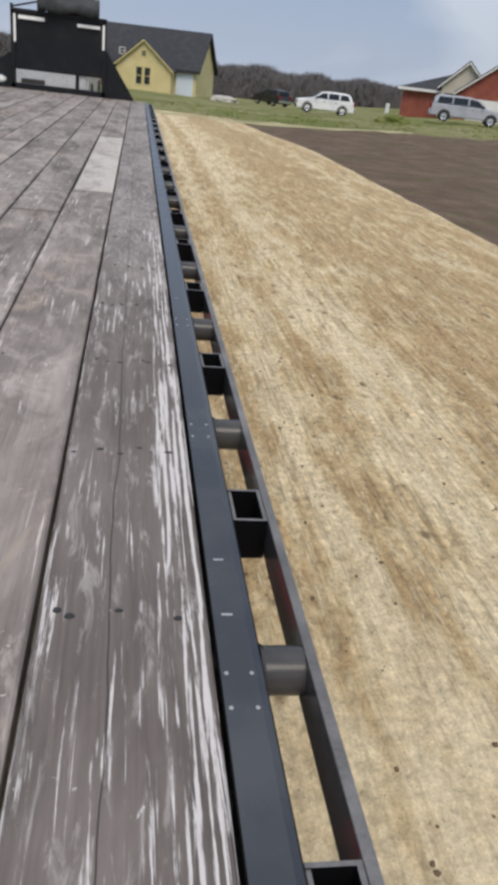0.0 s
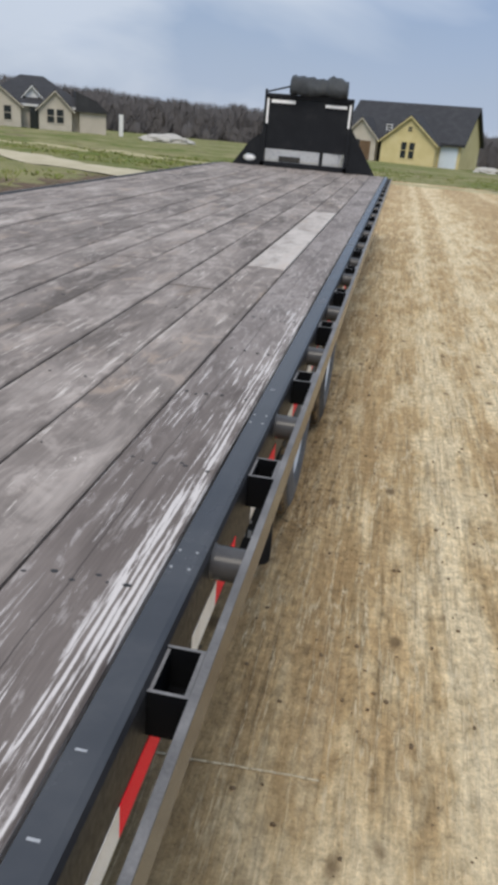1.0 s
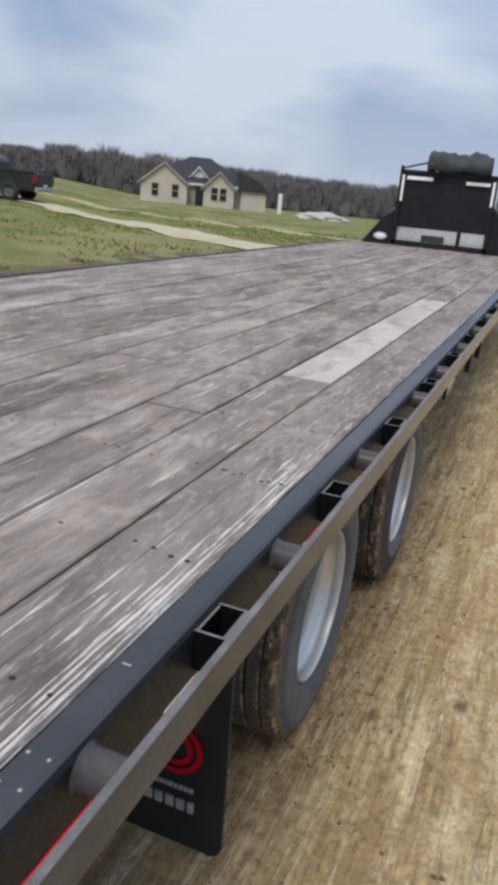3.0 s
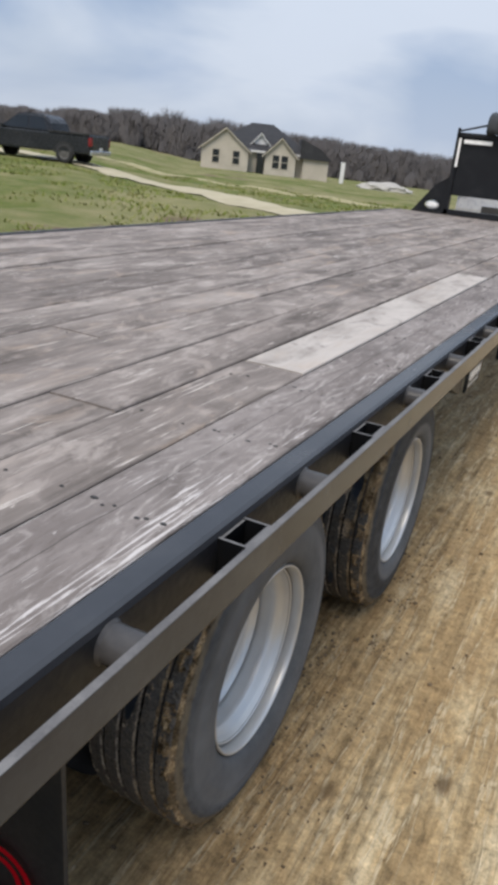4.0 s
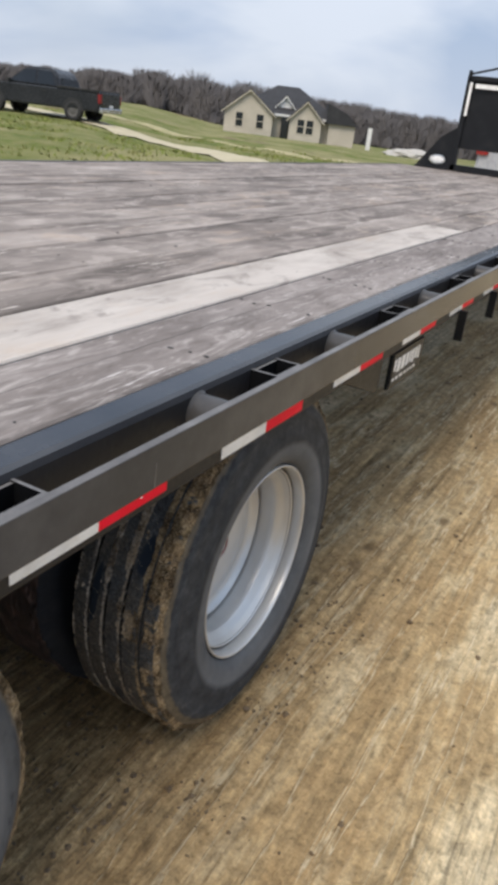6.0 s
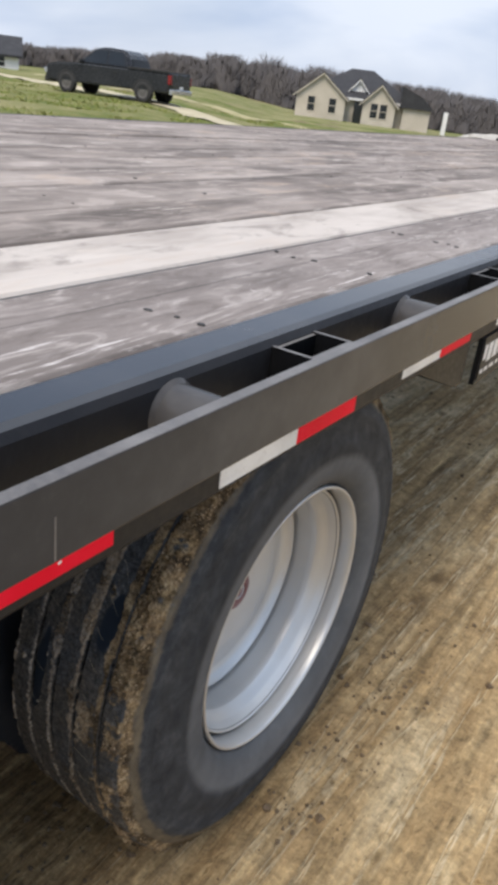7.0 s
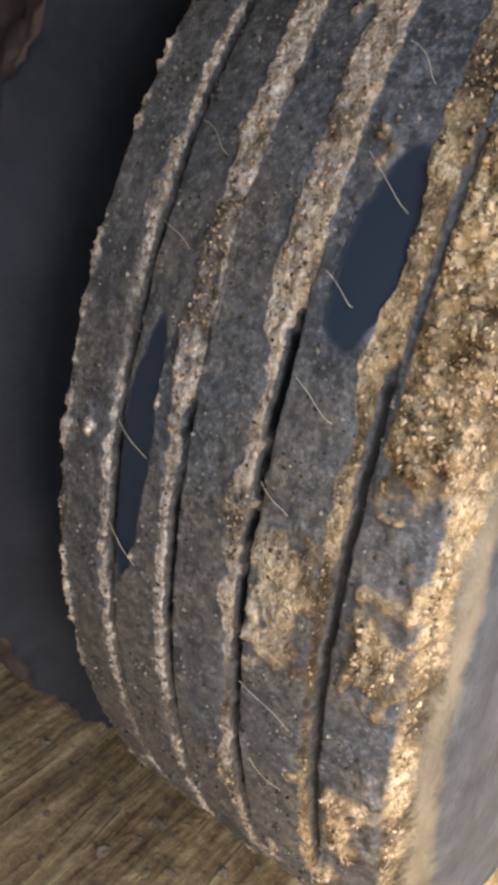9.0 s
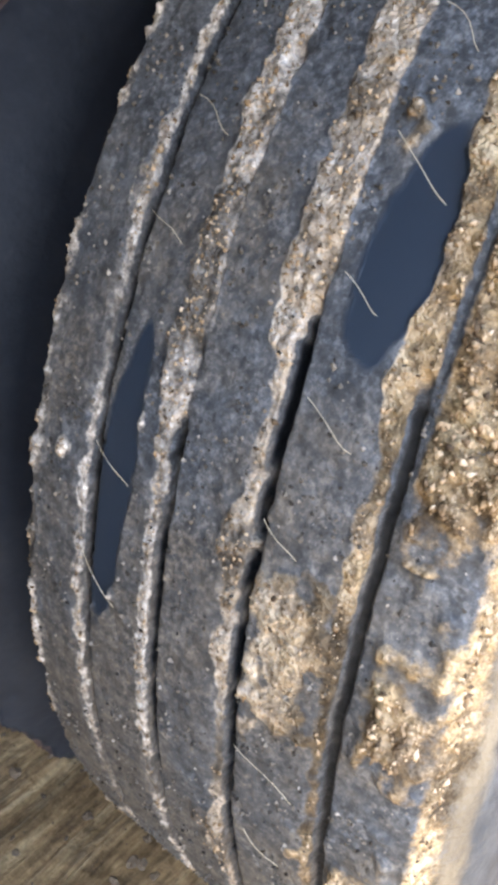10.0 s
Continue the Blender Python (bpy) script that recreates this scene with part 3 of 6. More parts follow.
part("side_channel", channel(1), [M_FLANGE, M_WEB], trailer, "dusty dark steel side channel")
part("side_channel", channel(-1), [M_DARK, M_WEB], trailer, "dusty dark steel side channel")
part("rear_channel", boxes((LEFT, 0.0, Y0 - 0.012, Y0, 0.742, DECK)), M_BLACK, trailer)

# rub rails, stake pockets and pipe spools
RAIL_IN, RAIL_OUT = 0.050, 0.063


def pale_top(bm, z):
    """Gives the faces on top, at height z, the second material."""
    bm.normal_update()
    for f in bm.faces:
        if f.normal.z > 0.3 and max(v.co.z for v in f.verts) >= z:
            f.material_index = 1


def mirrored(x):
    return LEFT - x


for side in (0, 1):
    a, b = (RAIL_IN, RAIL_OUT) if not side else (mirrored(RAIL_OUT), mirrored(RAIL_IN))
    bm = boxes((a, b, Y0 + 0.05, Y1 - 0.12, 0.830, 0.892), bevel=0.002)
    pale_top(bm, 0.8915)
    part("rub_rail", bm, [M_RAIL, M_RAIL_EDGE], trailer, "dusty flat steel rub rail with a paler top")

PITCH = 0.612
pk = bmesh.new()
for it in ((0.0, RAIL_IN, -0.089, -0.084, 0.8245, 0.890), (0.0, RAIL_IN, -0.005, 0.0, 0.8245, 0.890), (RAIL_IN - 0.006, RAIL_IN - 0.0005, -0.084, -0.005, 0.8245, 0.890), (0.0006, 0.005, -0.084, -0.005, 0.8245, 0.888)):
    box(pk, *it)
# added floor closes the pocket, so that no light comes from below
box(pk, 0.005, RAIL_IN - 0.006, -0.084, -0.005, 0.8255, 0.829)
pale_top(pk, 0.885)
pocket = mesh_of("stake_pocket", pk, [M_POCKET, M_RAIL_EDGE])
sp = bmesh.new()
tube(sp, (0.0, 0, 0.862), (RAIL_IN, 0, 0.862), 0.028, seg=24, caps=False)
tube(sp, (0.0, 0, 0.862), (RAIL_IN, 0, 0.862), 0.023, seg=24, caps=False)
tube(sp, (0.0, 0, 0.862), (0.005, 0, 0.862), 0.0315, 0.028, seg=24, caps=False)
spool = mesh_of("pipe_spool", sp, M_RAIL, True)
for k in range(-4, 20):
    y = 1.416 + PITCH * k
    if Y0 + 0.1 < y < Y1 - 0.15:
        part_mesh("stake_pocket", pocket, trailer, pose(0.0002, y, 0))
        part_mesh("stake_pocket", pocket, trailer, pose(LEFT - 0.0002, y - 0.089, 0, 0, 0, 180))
    y = 1.055 + PITCH * k + (0.115 if k == 5 else 0.0)
    if Y0 + 0.1 < y < Y1 - 0.15:
        part_mesh("pipe_spool", spool, trailer, pose(0, y, 0))
        part_mesh("pipe_spool", spool, trailer, pose(LEFT, y, 0, 0, 0, 180))

# bright pairs of rubbed bolt heads and nicks on the near flange, a pale run of paint on the rail
rivet = lathe([(0.0026, 0.0), (0.0022, 0.0009), (0.001, 0.0013), (0.0001, 0.0014)], 10)
rivet.transform(Matrix.Rotation(-math.pi / 2, 4, "Y"))
rivet = mesh_of("bolt_head", rivet, M_MARK, True)
for y in (0.963, 1.011, 1.575, 1.623, 2.187, 2.235):
    for x in (-0.044, -0.017):
        part_mesh("bolt_head", rivet, trailer, pose(x, y, DECK + 0.0001))
for y in (1.104, 1.213, 2.42):
    part("scratch", boxes((-0.04, -0.027, y, y + 0.0035, DECK + 0.0001, DECK + 0.0005)), M_MARK, trailer, "bright scratch on the flange")
part("paint_run", boxes((RAIL_OUT + 0.0001, RAIL_OUT + 0.0004, 4.0362, 4.038, 0.8325, 0.866)), M_RAIL_EDGE, trailer, "pale vertical scrape on the rub rail")

# reflective tape on the web
def tape(y0, y1, mat, name, seed, low, drop=()):
    """A strip of tape with a slightly uneven top; drop: how far the top is torn down along it."""
    bm = bmesh.new()
    k = 10
    drop = drop or [0.0014 * max(0, nz(i * 0.8, seed)) for i in range(k + 1)]
    pts = [(y0 + (y1 - y0) * i / k, low + 0.049 - d) for i, d in enumerate(drop)] + [(y1, low), (y0, low)]
    prism(bm, pts, 0, 0.0003, 0.0012)
    return part(name, bm, mat, trailer)


TORN = (0.0005, 0.004, 0.003, 0.0005, 0.0005, 0.0, 0.0, 0.0005, 0.0015, 0.004, 0.0085)
TAPE_LOW = {0: 0.7578, 1: 0.7512}
for k in range(-10, 18):
    y = 3.855 + 0.462 * k
    if y > Y0 + 0.05:
        tape(y, y + 0.1535, M_WHITE, "white_tape", k * 2, TAPE_LOW.get(k, 0.7573))
        red = tape(y + 0.154, y + 0.306, M_RED, "red_tape", k * 2 + 1, TAPE_LOW.get(k, 0.7573), TORN if k == 0 else ())
        if k == 0:
            # pale nicks where the red film is scraped through
            for dy, dz, w, h, lean in ((0.239, 0.032, 0.003, 0.0032, 35), (0.283, 0.0265, 0.0055, 0.001, 5), (0.222, 0.0355, 0.004, 0.0015, -15), (0.245, 0.0125, 0.003, 0.0014, 20), (0.275, 0.0455, 0.010, 0.0009, -10)):
                bm = bmesh.new()
                rim_pts = [((0.75 + 0.25 * math.sin(2.3 * i + dy * 90)) * w * math.cos(i * math.pi / 6), (0.75 + 0.25 * math.cos(3.1 * i)) * h * math.sin(i * math.pi / 6)) for i in range(12)]
                co, si = math.cos(radians(lean)), math.sin(radians(lean))
                prism(bm, [(y + dy + co * p - si * q, TAPE_LOW[0] + dz + si * p + co * q) for p, q in rim_pts], 0, 0.0011, 0.0015)
                part("torn_spot", bm, M_WHITE, red, "pale scraped nick in the tape")

# underframe
for x in (-0.62, LEFT + 0.62):
    part("main_beam", boxes((x - 0.06, x + 0.06, Y0, Y1, 0.83, 0.842), (x - 0.06, x + 0.06, Y0, Y1, 0.535, 0.547), (x - 0.006, x + 0.006, Y0, Y1, 0.547, 0.83)), M_DARK, trailer)
cross = mesh_of("crossmember", boxes((LEFT + 0.01, -0.01, -0.004, 0.004, 0.765, 0.848), (LEFT + 0.01, -0.01, -0.03, 0.004, 0.842, 0.848)), M_DARK)
for k in range(33):
    y = -0.52 + 0.406 * k
    part_mesh("crossmember", cross, trailer, pose(0, y, 0))

# gusset bracket and light bracket under the web ahead of the wheels
bm = bmesh.new()
prism(bm, [(4.87, 0.742), (5.14, 0.742), (5.14, 0.66), (5.11, 0.655)], 0, -0.07, -0.012)
part("gusset", bm, M_BLACK, trailer)
part("maker_plate", boxes((0.0, 0.0025, 5.19, 5.45, 0.655, 0.742)), M_BLACK, trailer, "black plate with worn pale markings")
bm = boxes((-0.01, 0.0, 5.185, 5.46, 0.645, 0.7415))
part("plate_backing", bm, M_BLACK, trailer)
rng = random.Random(8)
bm = bmesh.new()
y = 5.2
while y < 5.42:
    w = rng.uniform(0.012, 0.03)
    box(bm, 0.0026, 0.0032, y, y + w, 0.69 + rng.uniform(-0.004, 0.004), 0.725)
    if rng.random() < 0.7:
        box(bm, 0.0026, 0.0032, y, y + w * 0.9, 0.666, 0.674)
    y += w + 0.009
part("plate_marking", bm, M_WHITE, trailer, "worn pale unreadable marking")
for y in (5.82, 6.28):
    part("hook_bracket", boxes((0.002, 0.03, y, y + 0.01, 0.66, 0.76)), M_BLACK, trailer)

# deck planks, with open joints
EDGES = [-0.0555, -0.2505, -0.4395, -0.6285, -0.845, -1.035, -1.225, -1.415, -1.605, -1.795, -1.985, -2.175, -2.3675, LEFT + 0.0545]
JOINTS = [[6.4], [4.083, 6.753], [3.5, 8.4], [5.0, 9.5], [3.98, 7.3], [2.6, 6.9], [4.7, 9.0], [3.4, 7.9], [5.6], [2.9, 8.6], [4.4, 7.4], [3.1, 6.6], [5.2, 9.6]]


def plank(x0, x1, y0, y1, mat, rise, label=""):
    bm = bmesh.new()
    k = max(2, int((y1 - y0) / 0.35))
    sect = [(-1, -0.04), (-1, -0.0035), (-0.965, 0), (-0.33, 0.0008), (0.33, 0.0008), (0.965, 0), (1, -0.0035), (1, -0.04)]
    rows = []
    ph = rng.uniform(0, 50)
    for i in range(k + 1):
        y = y0 + (y1 - y0) * i / k
        dx = 0.0016 * nz(y * 1.7, ph)
        dz = 0.0025 * nz(y * 0.9, ph + 9) + rise
        c, h = (x0 + x1) / 2, (x1 - x0) / 2
        rows.append([bm.verts.new((c + s * h + dx, y, DECK + dz + z)) for s, z in sect])
    for p, q in zip(rows, rows[1:]):
        for j in range(len(sect) - 1):
            bm.faces.new((p[j], p[j + 1], q[j + 1], q[j]))
    bm.faces.new(rows[0])
    bm.faces.new(rows[-1][::-1])
    bmesh.ops.recalc_face_normals(bm, faces=bm.faces[:])
    return part("deck_plank", bm, mat, trailer, label)


rng = random.Random(4)
for c, (b, a) in enumerate(zip(EDGES, EDGES[1:])):
    cuts = [Y0 + 0.004] + JOINTS[c] + [Y1 - 0.01]
    for j, (y0, y1) in enumerate(zip(cuts, cuts[1:])):
        gap = 0.003 + rng.uniform(0, 0.0018)
        if c == 0:
            plank(a + gap, b - 0.001, y0 + 0.002, y1 - 0.002, M_EDGE_PLANK, 0.0, "grey edge plank with torn white fibres")
        elif c == 1 and j == 1:
            plank(a + gap + 0.004, b - gap, y0 + 0.003, y1 - 0.003, M_NEW_PLANK, 0.002, "pale newer replacement plank")
        else:
            plank(a + gap, b - gap, y0 + 0.002, y1 - 0.002, M_PLANK, rng.uniform(-0.002, 0.002))

# screw heads in rows over the crossmembers
bm = bmesh.new()
for k in range(34):
    y = 1.103 + 0.406 * (k - 5)
    if not Y0 < y < Y1:
        continue
    for b, a in zip(EDGES, EDGES[1:]):
        for f in (0.12, 0.25, 0.42, 0.6, 0.74, 0.88) if a > -0.3 else (0.2, 0.5, 0.8):
            if rng.random() < (0.9 if a > -0.3 else 0.3):
                x, yy = a + (b - a) * f + rng.uniform(-0.012, 0.012), y + rng.uniform(-0.012, 0.012)
                r = rng.uniform(0.0025, 0.0055) if a > -0.3 else rng.uniform(0.002, 0.004)
                bmesh.ops.create_cone(bm, cap_ends=True, segments=8, radius1=r, radius2=r * 0.8, depth=0.0016,
                                      matrix=pose(x, yy, DECK + 0.0014) @ Matrix.Diagonal((rng.uniform(1, 1.9), 1, 1, 1)))
part("screw_heads", bm, M_DARK, trailer, "dark rusty screw heads in rows", kind="stuff")

# headboard with sloping side wings
HY = 12.60
hb = part("headboard", boxes((-1.87, -0.655, HY, HY + 0.03, 1.15, 1.85), bevel=0.004), M_BLACK, trailer, "black steel headboard panel")
for x in (-1.895, -0.655):
    part("headboard_post", boxes((x - 0.02, x + 0.035, HY - 0.03, HY + 0.05, DECK, 1.88), bevel=0.004), M_BLACK, hb)
part("headboard_post", boxes((-1.04, -0.99, HY, HY + 0.05, DECK, 1.15)), M_BLACK, hb)
part("top_bar", boxes((-1.915, -0.62, HY - 0.03, HY + 0.06, 1.85, 1.90), bevel=0.006), M_BLACK, hb)
part("sill", boxes((-1.915, -0.6, HY - 0.03, HY + 0.06, DECK, 0.975), bevel=0.004), M_BLACK, hb)
bm = bmesh.new()
tube(bm, (-1.91, HY, 1.91), (-1.5, HY, 2.02), 0.012)
tube(bm, (-1.90, HY, 1.89), (-1.90, HY, 1.95), 0.02)
part("tie_bar", bm, M_BLACK, hb)
# left wing with a round opening, right wing plain
bm = bmesh.new()
ring = [(-2.085 + 0.1 * math.cos(a), 1.005 + 0.055 * math.sin(a)) for a in [2 * math.pi * i / 24 for i in range(24)]]
outer = []
tri = [Vector((-2.335, 0.915)), Vector((-1.905, 0.915)), Vector((-1.905, 1.49))]
for x, z in ring:
    o, d = Vector((-2.085, 1.005)), Vector((x + 2.085, z - 1.005)).normalized()
    best = 9
    for p, q in zip(tri, tri[1:] + tri[:1]):
        e = q - p
        det = d.x * -e.y + e.x * d.y
        if abs(det) > 1e-9:
            s = ((p.x - o.x) * -e.y + e.x * (p.y - o.y)) / det
            t = (d.x * (p.y - o.y) - d.y * (p.x - o.x)) / det
            if s > 0 and -1e-6 <= t <= 1 + 1e-6:
                best = min(best, s)
    outer.append((o.x + d.x * best, o.y + d.y * best))
for y in (HY, HY + 0.012):
    vi, vo = [bm.verts.new((x, y, z)) for x, z in ring], [bm.verts.new((x, y, z)) for x, z in outer]
    for i in range(24):
        bm.faces.new((vi[i], vi[(i + 1) % 24], vo[(i + 1) % 24], vo[i]))
box(bm, -2.335, -1.905, HY - 0.02, HY + 0.03, DECK, 0.925)
part("wing", bm, M_BLACK, hb, "black triangular side wing with a round hole")
# pale disc added behind the hole, so that the hole reads white
bm = lathe([(0.054, 0.0), (0.05, -0.012), (0.03, -0.02), (0.001, -0.022)], 24)
bm.transform(pose(-2.085, HY + 0.03, 1.003, 0, 0, 90) @ Matrix.Diagonal((1, 1.8, 1, 1)))
part("wing_disc", bm, M_WHITE, hb, "pale oval disc seen in the hole of the wing", smooth=True)
bm = prism(bmesh.new(), [(-0.2, DECK), (-0.62, DECK), (-0.62, 1.52)], 1, HY, HY + 0.012)
part("wing", bm, M_BLACK, hb, "black triangular side wing")
for it in ((-1.875, -1.845, 1.49, 1.83), (-1.81, -1.46, 1.775, 1.82), (-0.675, -0.645, 1.51, 1.82), (-1.02, -0.71, 1.76, 1.80)):
    part("reflector", boxes((it[0], it[1], HY - 0.034, HY - 0.0305, it[2], it[3])), M_WHITE, hb, "white reflective strip")

# tarp rolled up on the headboard
bm = lathe([(0.02, -0.4)] + [(0.145 + 0.012 * math.sin(i * 2.1) + 0.014 * math.sin(i * 0.55), -0.41 + 0.82 * i / 18) for i in range(19)] + [(0.02, 0.4)], 28)
for v in bm.verts:
    v.co.z = max(v.co.z * 1.15, -0.075) + 0.035 * nz(v.co.x * 5, v.co.y * 9, v.co.z * 9)
    v.co.y += 0.02 * nz(v.co.x * 6 + 5, v.co.y * 8, v.co.z * 8)
roll = thing("rolled_tarp", bm, M_TARP, "dark tarpaulin rolled up on the headboard", "tarp", smooth=True)
roll.matrix_basis = pose(-1.14, HY + 0.02, 1.977)


# ---- wheels ----
TYRE_R = 0.382
GROOVES = (-0.1092, -0.1495, -0.1878, -0.2255)
T_OUT, T_IN = -0.070, -0.262
WHEEL_X, AXLE_Z = 0.0189, 0.3812


def rubber_material(name, edge=0.275, upper=0.1):
    m, n, l, b = node_mat(name)
    v = coords(n, l, object_space=True)
    fine = noise_tex(n, l, v, 260.0, 5, 0.65)
    mid = noise_tex(n, l, v, 34.0, 6, 0.65)
    big = noise_tex(n, l, v, 7.0, 5, 0.6)
    rub = ramp_of(n, l, mid, [(0.3, (0.012, 0.015, 0.02)), (0.55, (0.034, 0.038, 0.043)), (0.72, (0.07, 0.074, 0.08))])
    # dust rings: a paler lower sidewall and a dark band below the shoulder
    sep = n.new("ShaderNodeSeparateXYZ")
    l.new(v, sep.inputs["Vector"])
    rad = maths(n, l, "SQRT", maths(n, l, "ADD", maths(n, l, "MULTIPLY", sep.outputs["Y"], sep.outputs["Y"]), maths(n, l, "MULTIPLY", sep.outputs["Z"], sep.outputs["Z"])))
    rad = maths(n, l, "ADD", rad, maths(n, l, "MULTIPLY", maths(n, l, "SUBTRACT", big, 0.5), 0.008))
    ring = ramp_of(n, l, maths(n, l, "MULTIPLY", rad, 2.0), [(0.44, 0.55), (2 * edge - 0.012, 0.85), (2 * edge + 0.014, upper), (0.672, upper), (0.69, 0.1 + 0.6 * upper), (0.71, 0.08 + 0.6 * upper), (0.73, 0.15 + 0.6 * upper)])
    dust = maths(n, l, "MULTIPLY", ring, ramp_of(n, l, big, [(0.3, 0.55), (0.7, 1.0)]))
    rub = mix_of(n, l, dust, rub, (0.185, 0.189, 0.193))
    # streaks that run round the tyre
    around = maths(n, l, "ARCTAN2", sep.outputs["Z"], maths(n, l, "MULTIPLY", sep.outputs["Y"], -1.0))
    polar = n.new("ShaderNodeCombineXYZ")
    l.new(maths(n, l, "MULTIPLY", rad, 75.0), polar.inputs["X"])
    l.new(maths(n, l, "MULTIPLY", around, 9.0), polar.inputs["Y"])
    streak = noise_tex(n, l, polar.outputs["Vector"], 1.0, 6, 0.66, 0.4)
    band = ramp_of(n, l, maths(n, l, "MULTIPLY", rad, 2.0), [(2 * edge + 0.02, 0.0), (0.64, 0.7), (0.7, 1.0), (0.72, 1.0), (0.735, 0.0)])
    rub = mix_of(n, l, maths(n, l, "MULTIPLY", band, ramp_of(n, l, streak, [(0.52, 0.0), (0.68, 0.5)])), rub, (0.115, 0.115, 0.114))
    rub = mix_of(n, l, maths(n, l, "MULTIPLY", band, ramp_of(n, l, streak, [(0.34, 0.6), (0.46, 0.0)])), rub, (0.02, 0.022, 0.026))
    # a smooth lip of dried mud on the shoulder, thicker towards the ground
    ragged = maths(n, l, "ADD", maths(n, l, "MULTIPLY", rad, 2.0), maths(n, l, "MULTIPLY", maths(n, l, "SUBTRACT", mid, 0.5), 0.034))
    ragged = maths(n, l, "SUBTRACT", ragged, maths(n, l, "MULTIPLY", sep.outputs["Z"], 0.03))
    lip = maths(n, l, "MULTIPLY", ramp_of(n, l, ragged, [(0.703, 0.0), (0.713, 0.85)]), ramp_of(n, l, maths(n, l, "MULTIPLY", rad, 2.0), [(0.742, 1.0), (0.752, 0.0)]))
    rub = mix_of(n, l, lip, rub, ramp_of(n, l, streak, [(0.35, (0.1, 0.08, 0.054)), (0.6, (0.185, 0.148, 0.095))]))
    # pale bluish smears across the dark band
    smear = maths(n, l, "MULTIPLY", ramp_of(n, l, maths(n, l, "MULTIPLY", rad, 2.0), [(2 * edge, 0.0), (2 * edge + 0.03, 1.0), (0.7, 1.0), (0.72, 0.0)]), ramp_of(n, l, noise_tex(n, l, v, 22.0, 7, 0.7, 0.6), [(0.52, 0.0), (0.68, 0.36)]))
    rub = mix_of(n, l, smear, rub, (0.085, 0.09, 0.1))
    h = maths(n, l, "ADD", fine, maths(n, l, "MULTIPLY", mid, 0.8))
    a = n.new("ShaderNodeAttribute")
    a.attribute_name = "mud"
    w = n.new("ShaderNodeAttribute")
    w.attribute_name = "wet"
    dry = maths(n, l, "SUBTRACT", 1.0, w.outputs["Fac"])
    film = ramp_of(n, l, maths(n, l, "ADD", maths(n, l, "MULTIPLY", fine, 0.55), maths(n, l, "MULTIPLY", mid, 0.5)), [(0.52, 0.0), (0.66, 0.7)])
    flecks = ramp_of(n, l, noise_tex(n, l, v, 430.0, 6, 0.75), [(0.47, 0.1), (0.58, 0.9)])
    film = maths(n, l, "MULTIPLY", maths(n, l, "MAXIMUM", film, flecks), ramp_of(n, l, noise_tex(n, l, v, 75.0, 6, 0.72), [(0.4, 0.2), (0.56, 1.0)]))
    spot = n.new("ShaderNodeTexVoronoi")
    spot.inputs["Scale"].default_value = 170.0
    l.new(v, spot.inputs["Vector"])
    film = maths(n, l, "MAXIMUM", film, ramp_of(n, l, spot.outputs["Distance"], [(0.08, 0.35), (0.3, 0.0)]))
    # dust film left out of the open slits, their depth shade painted near black
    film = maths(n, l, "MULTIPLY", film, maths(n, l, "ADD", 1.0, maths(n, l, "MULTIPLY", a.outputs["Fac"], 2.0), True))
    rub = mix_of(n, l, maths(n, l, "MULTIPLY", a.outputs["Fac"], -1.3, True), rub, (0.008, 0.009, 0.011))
    film = maths(n, l, "MULTIPLY", film, ramp_of(n, l, maths(n, l, "MULTIPLY", rad, 2.0), [(0.71, 0.0), (0.735, 1.0)]))
    plate = noise_tex(n, l, v, 16.0, 6, 0.66, 0.4)
    low = maths(n, l, "SUBTRACT", plate, maths(n, l, "MULTIPLY", sep.outputs["Z"], 0.8))
    earth = ramp_of(n, l, low, [(0.36, 0.0), (0.54, 1.0)])
    filmc = mix_of(n, l, earth, (0.138, 0.144, 0.152), (0.168, 0.146, 0.118))
    skin = maths(n, l, "MULTIPLY", maths(n, l, "MULTIPLY", earth, ramp_of(n, l, noise_tex(n, l, v, 55.0, 7, 0.72), [(0.4, 0.1), (0.6, 0.62)])), maths(n, l, "ADD", 1.0, maths(n, l, "MULTIPLY", a.outputs["Fac"], 2.0), True))
    skin = maths(n, l, "MULTIPLY", skin, ramp_of(n, l, maths(n, l, "MULTIPLY", rad, 2.0), [(0.725, 0.0), (0.74, 1.0)]))
    rub = mix_of(n, l, maths(n, l, "MULTIPLY", skin, dry), rub, (0.105, 0.092, 0.075))
    rub = mix_of(n, l, maths(n, l, "MULTIPLY", film, dry), rub, filmc)
    # coarse crumbs and dark pits
    pits = ramp_of(n, l, noise_tex(n, l, v, 150.0, 3, 0.8), [(0.38, 0.62), (0.5, 0.92), (0.64, 1.15)])
    rub = mix_of(n, l, maths(n, l, "MULTIPLY", dry, ramp_of(n, l, maths(n, l, "MULTIPLY", rad, 2.0), [(0.725, 0.0), (0.74, 0.9)])), rub, mix_of(n, l, 1.0, rub, pits, "MULTIPLY"))
    rub = mix_of(n, l, maths(n, l, "MULTIPLY", w.outputs["Fac"], 0.95), rub, (0.013, 0.021, 0.034))
    cell = n.new("ShaderNodeTexVoronoi")
    cell.inputs["Scale"].default_value = 240.0
    wob = n.new("ShaderNodeVectorMath")
    wob.operation = "MULTIPLY_ADD"
    nt = n.new("ShaderNodeTexNoise")
    nt.inputs["Scale"].default_value = 420.0
    l.new(v, nt.inputs["Vector"])
    l.new(nt.outputs["Color"], wob.inputs[0])
    wob.inputs[1].default_value = (0.008, 0.008, 0.008)
    l.new(v, wob.inputs[2])
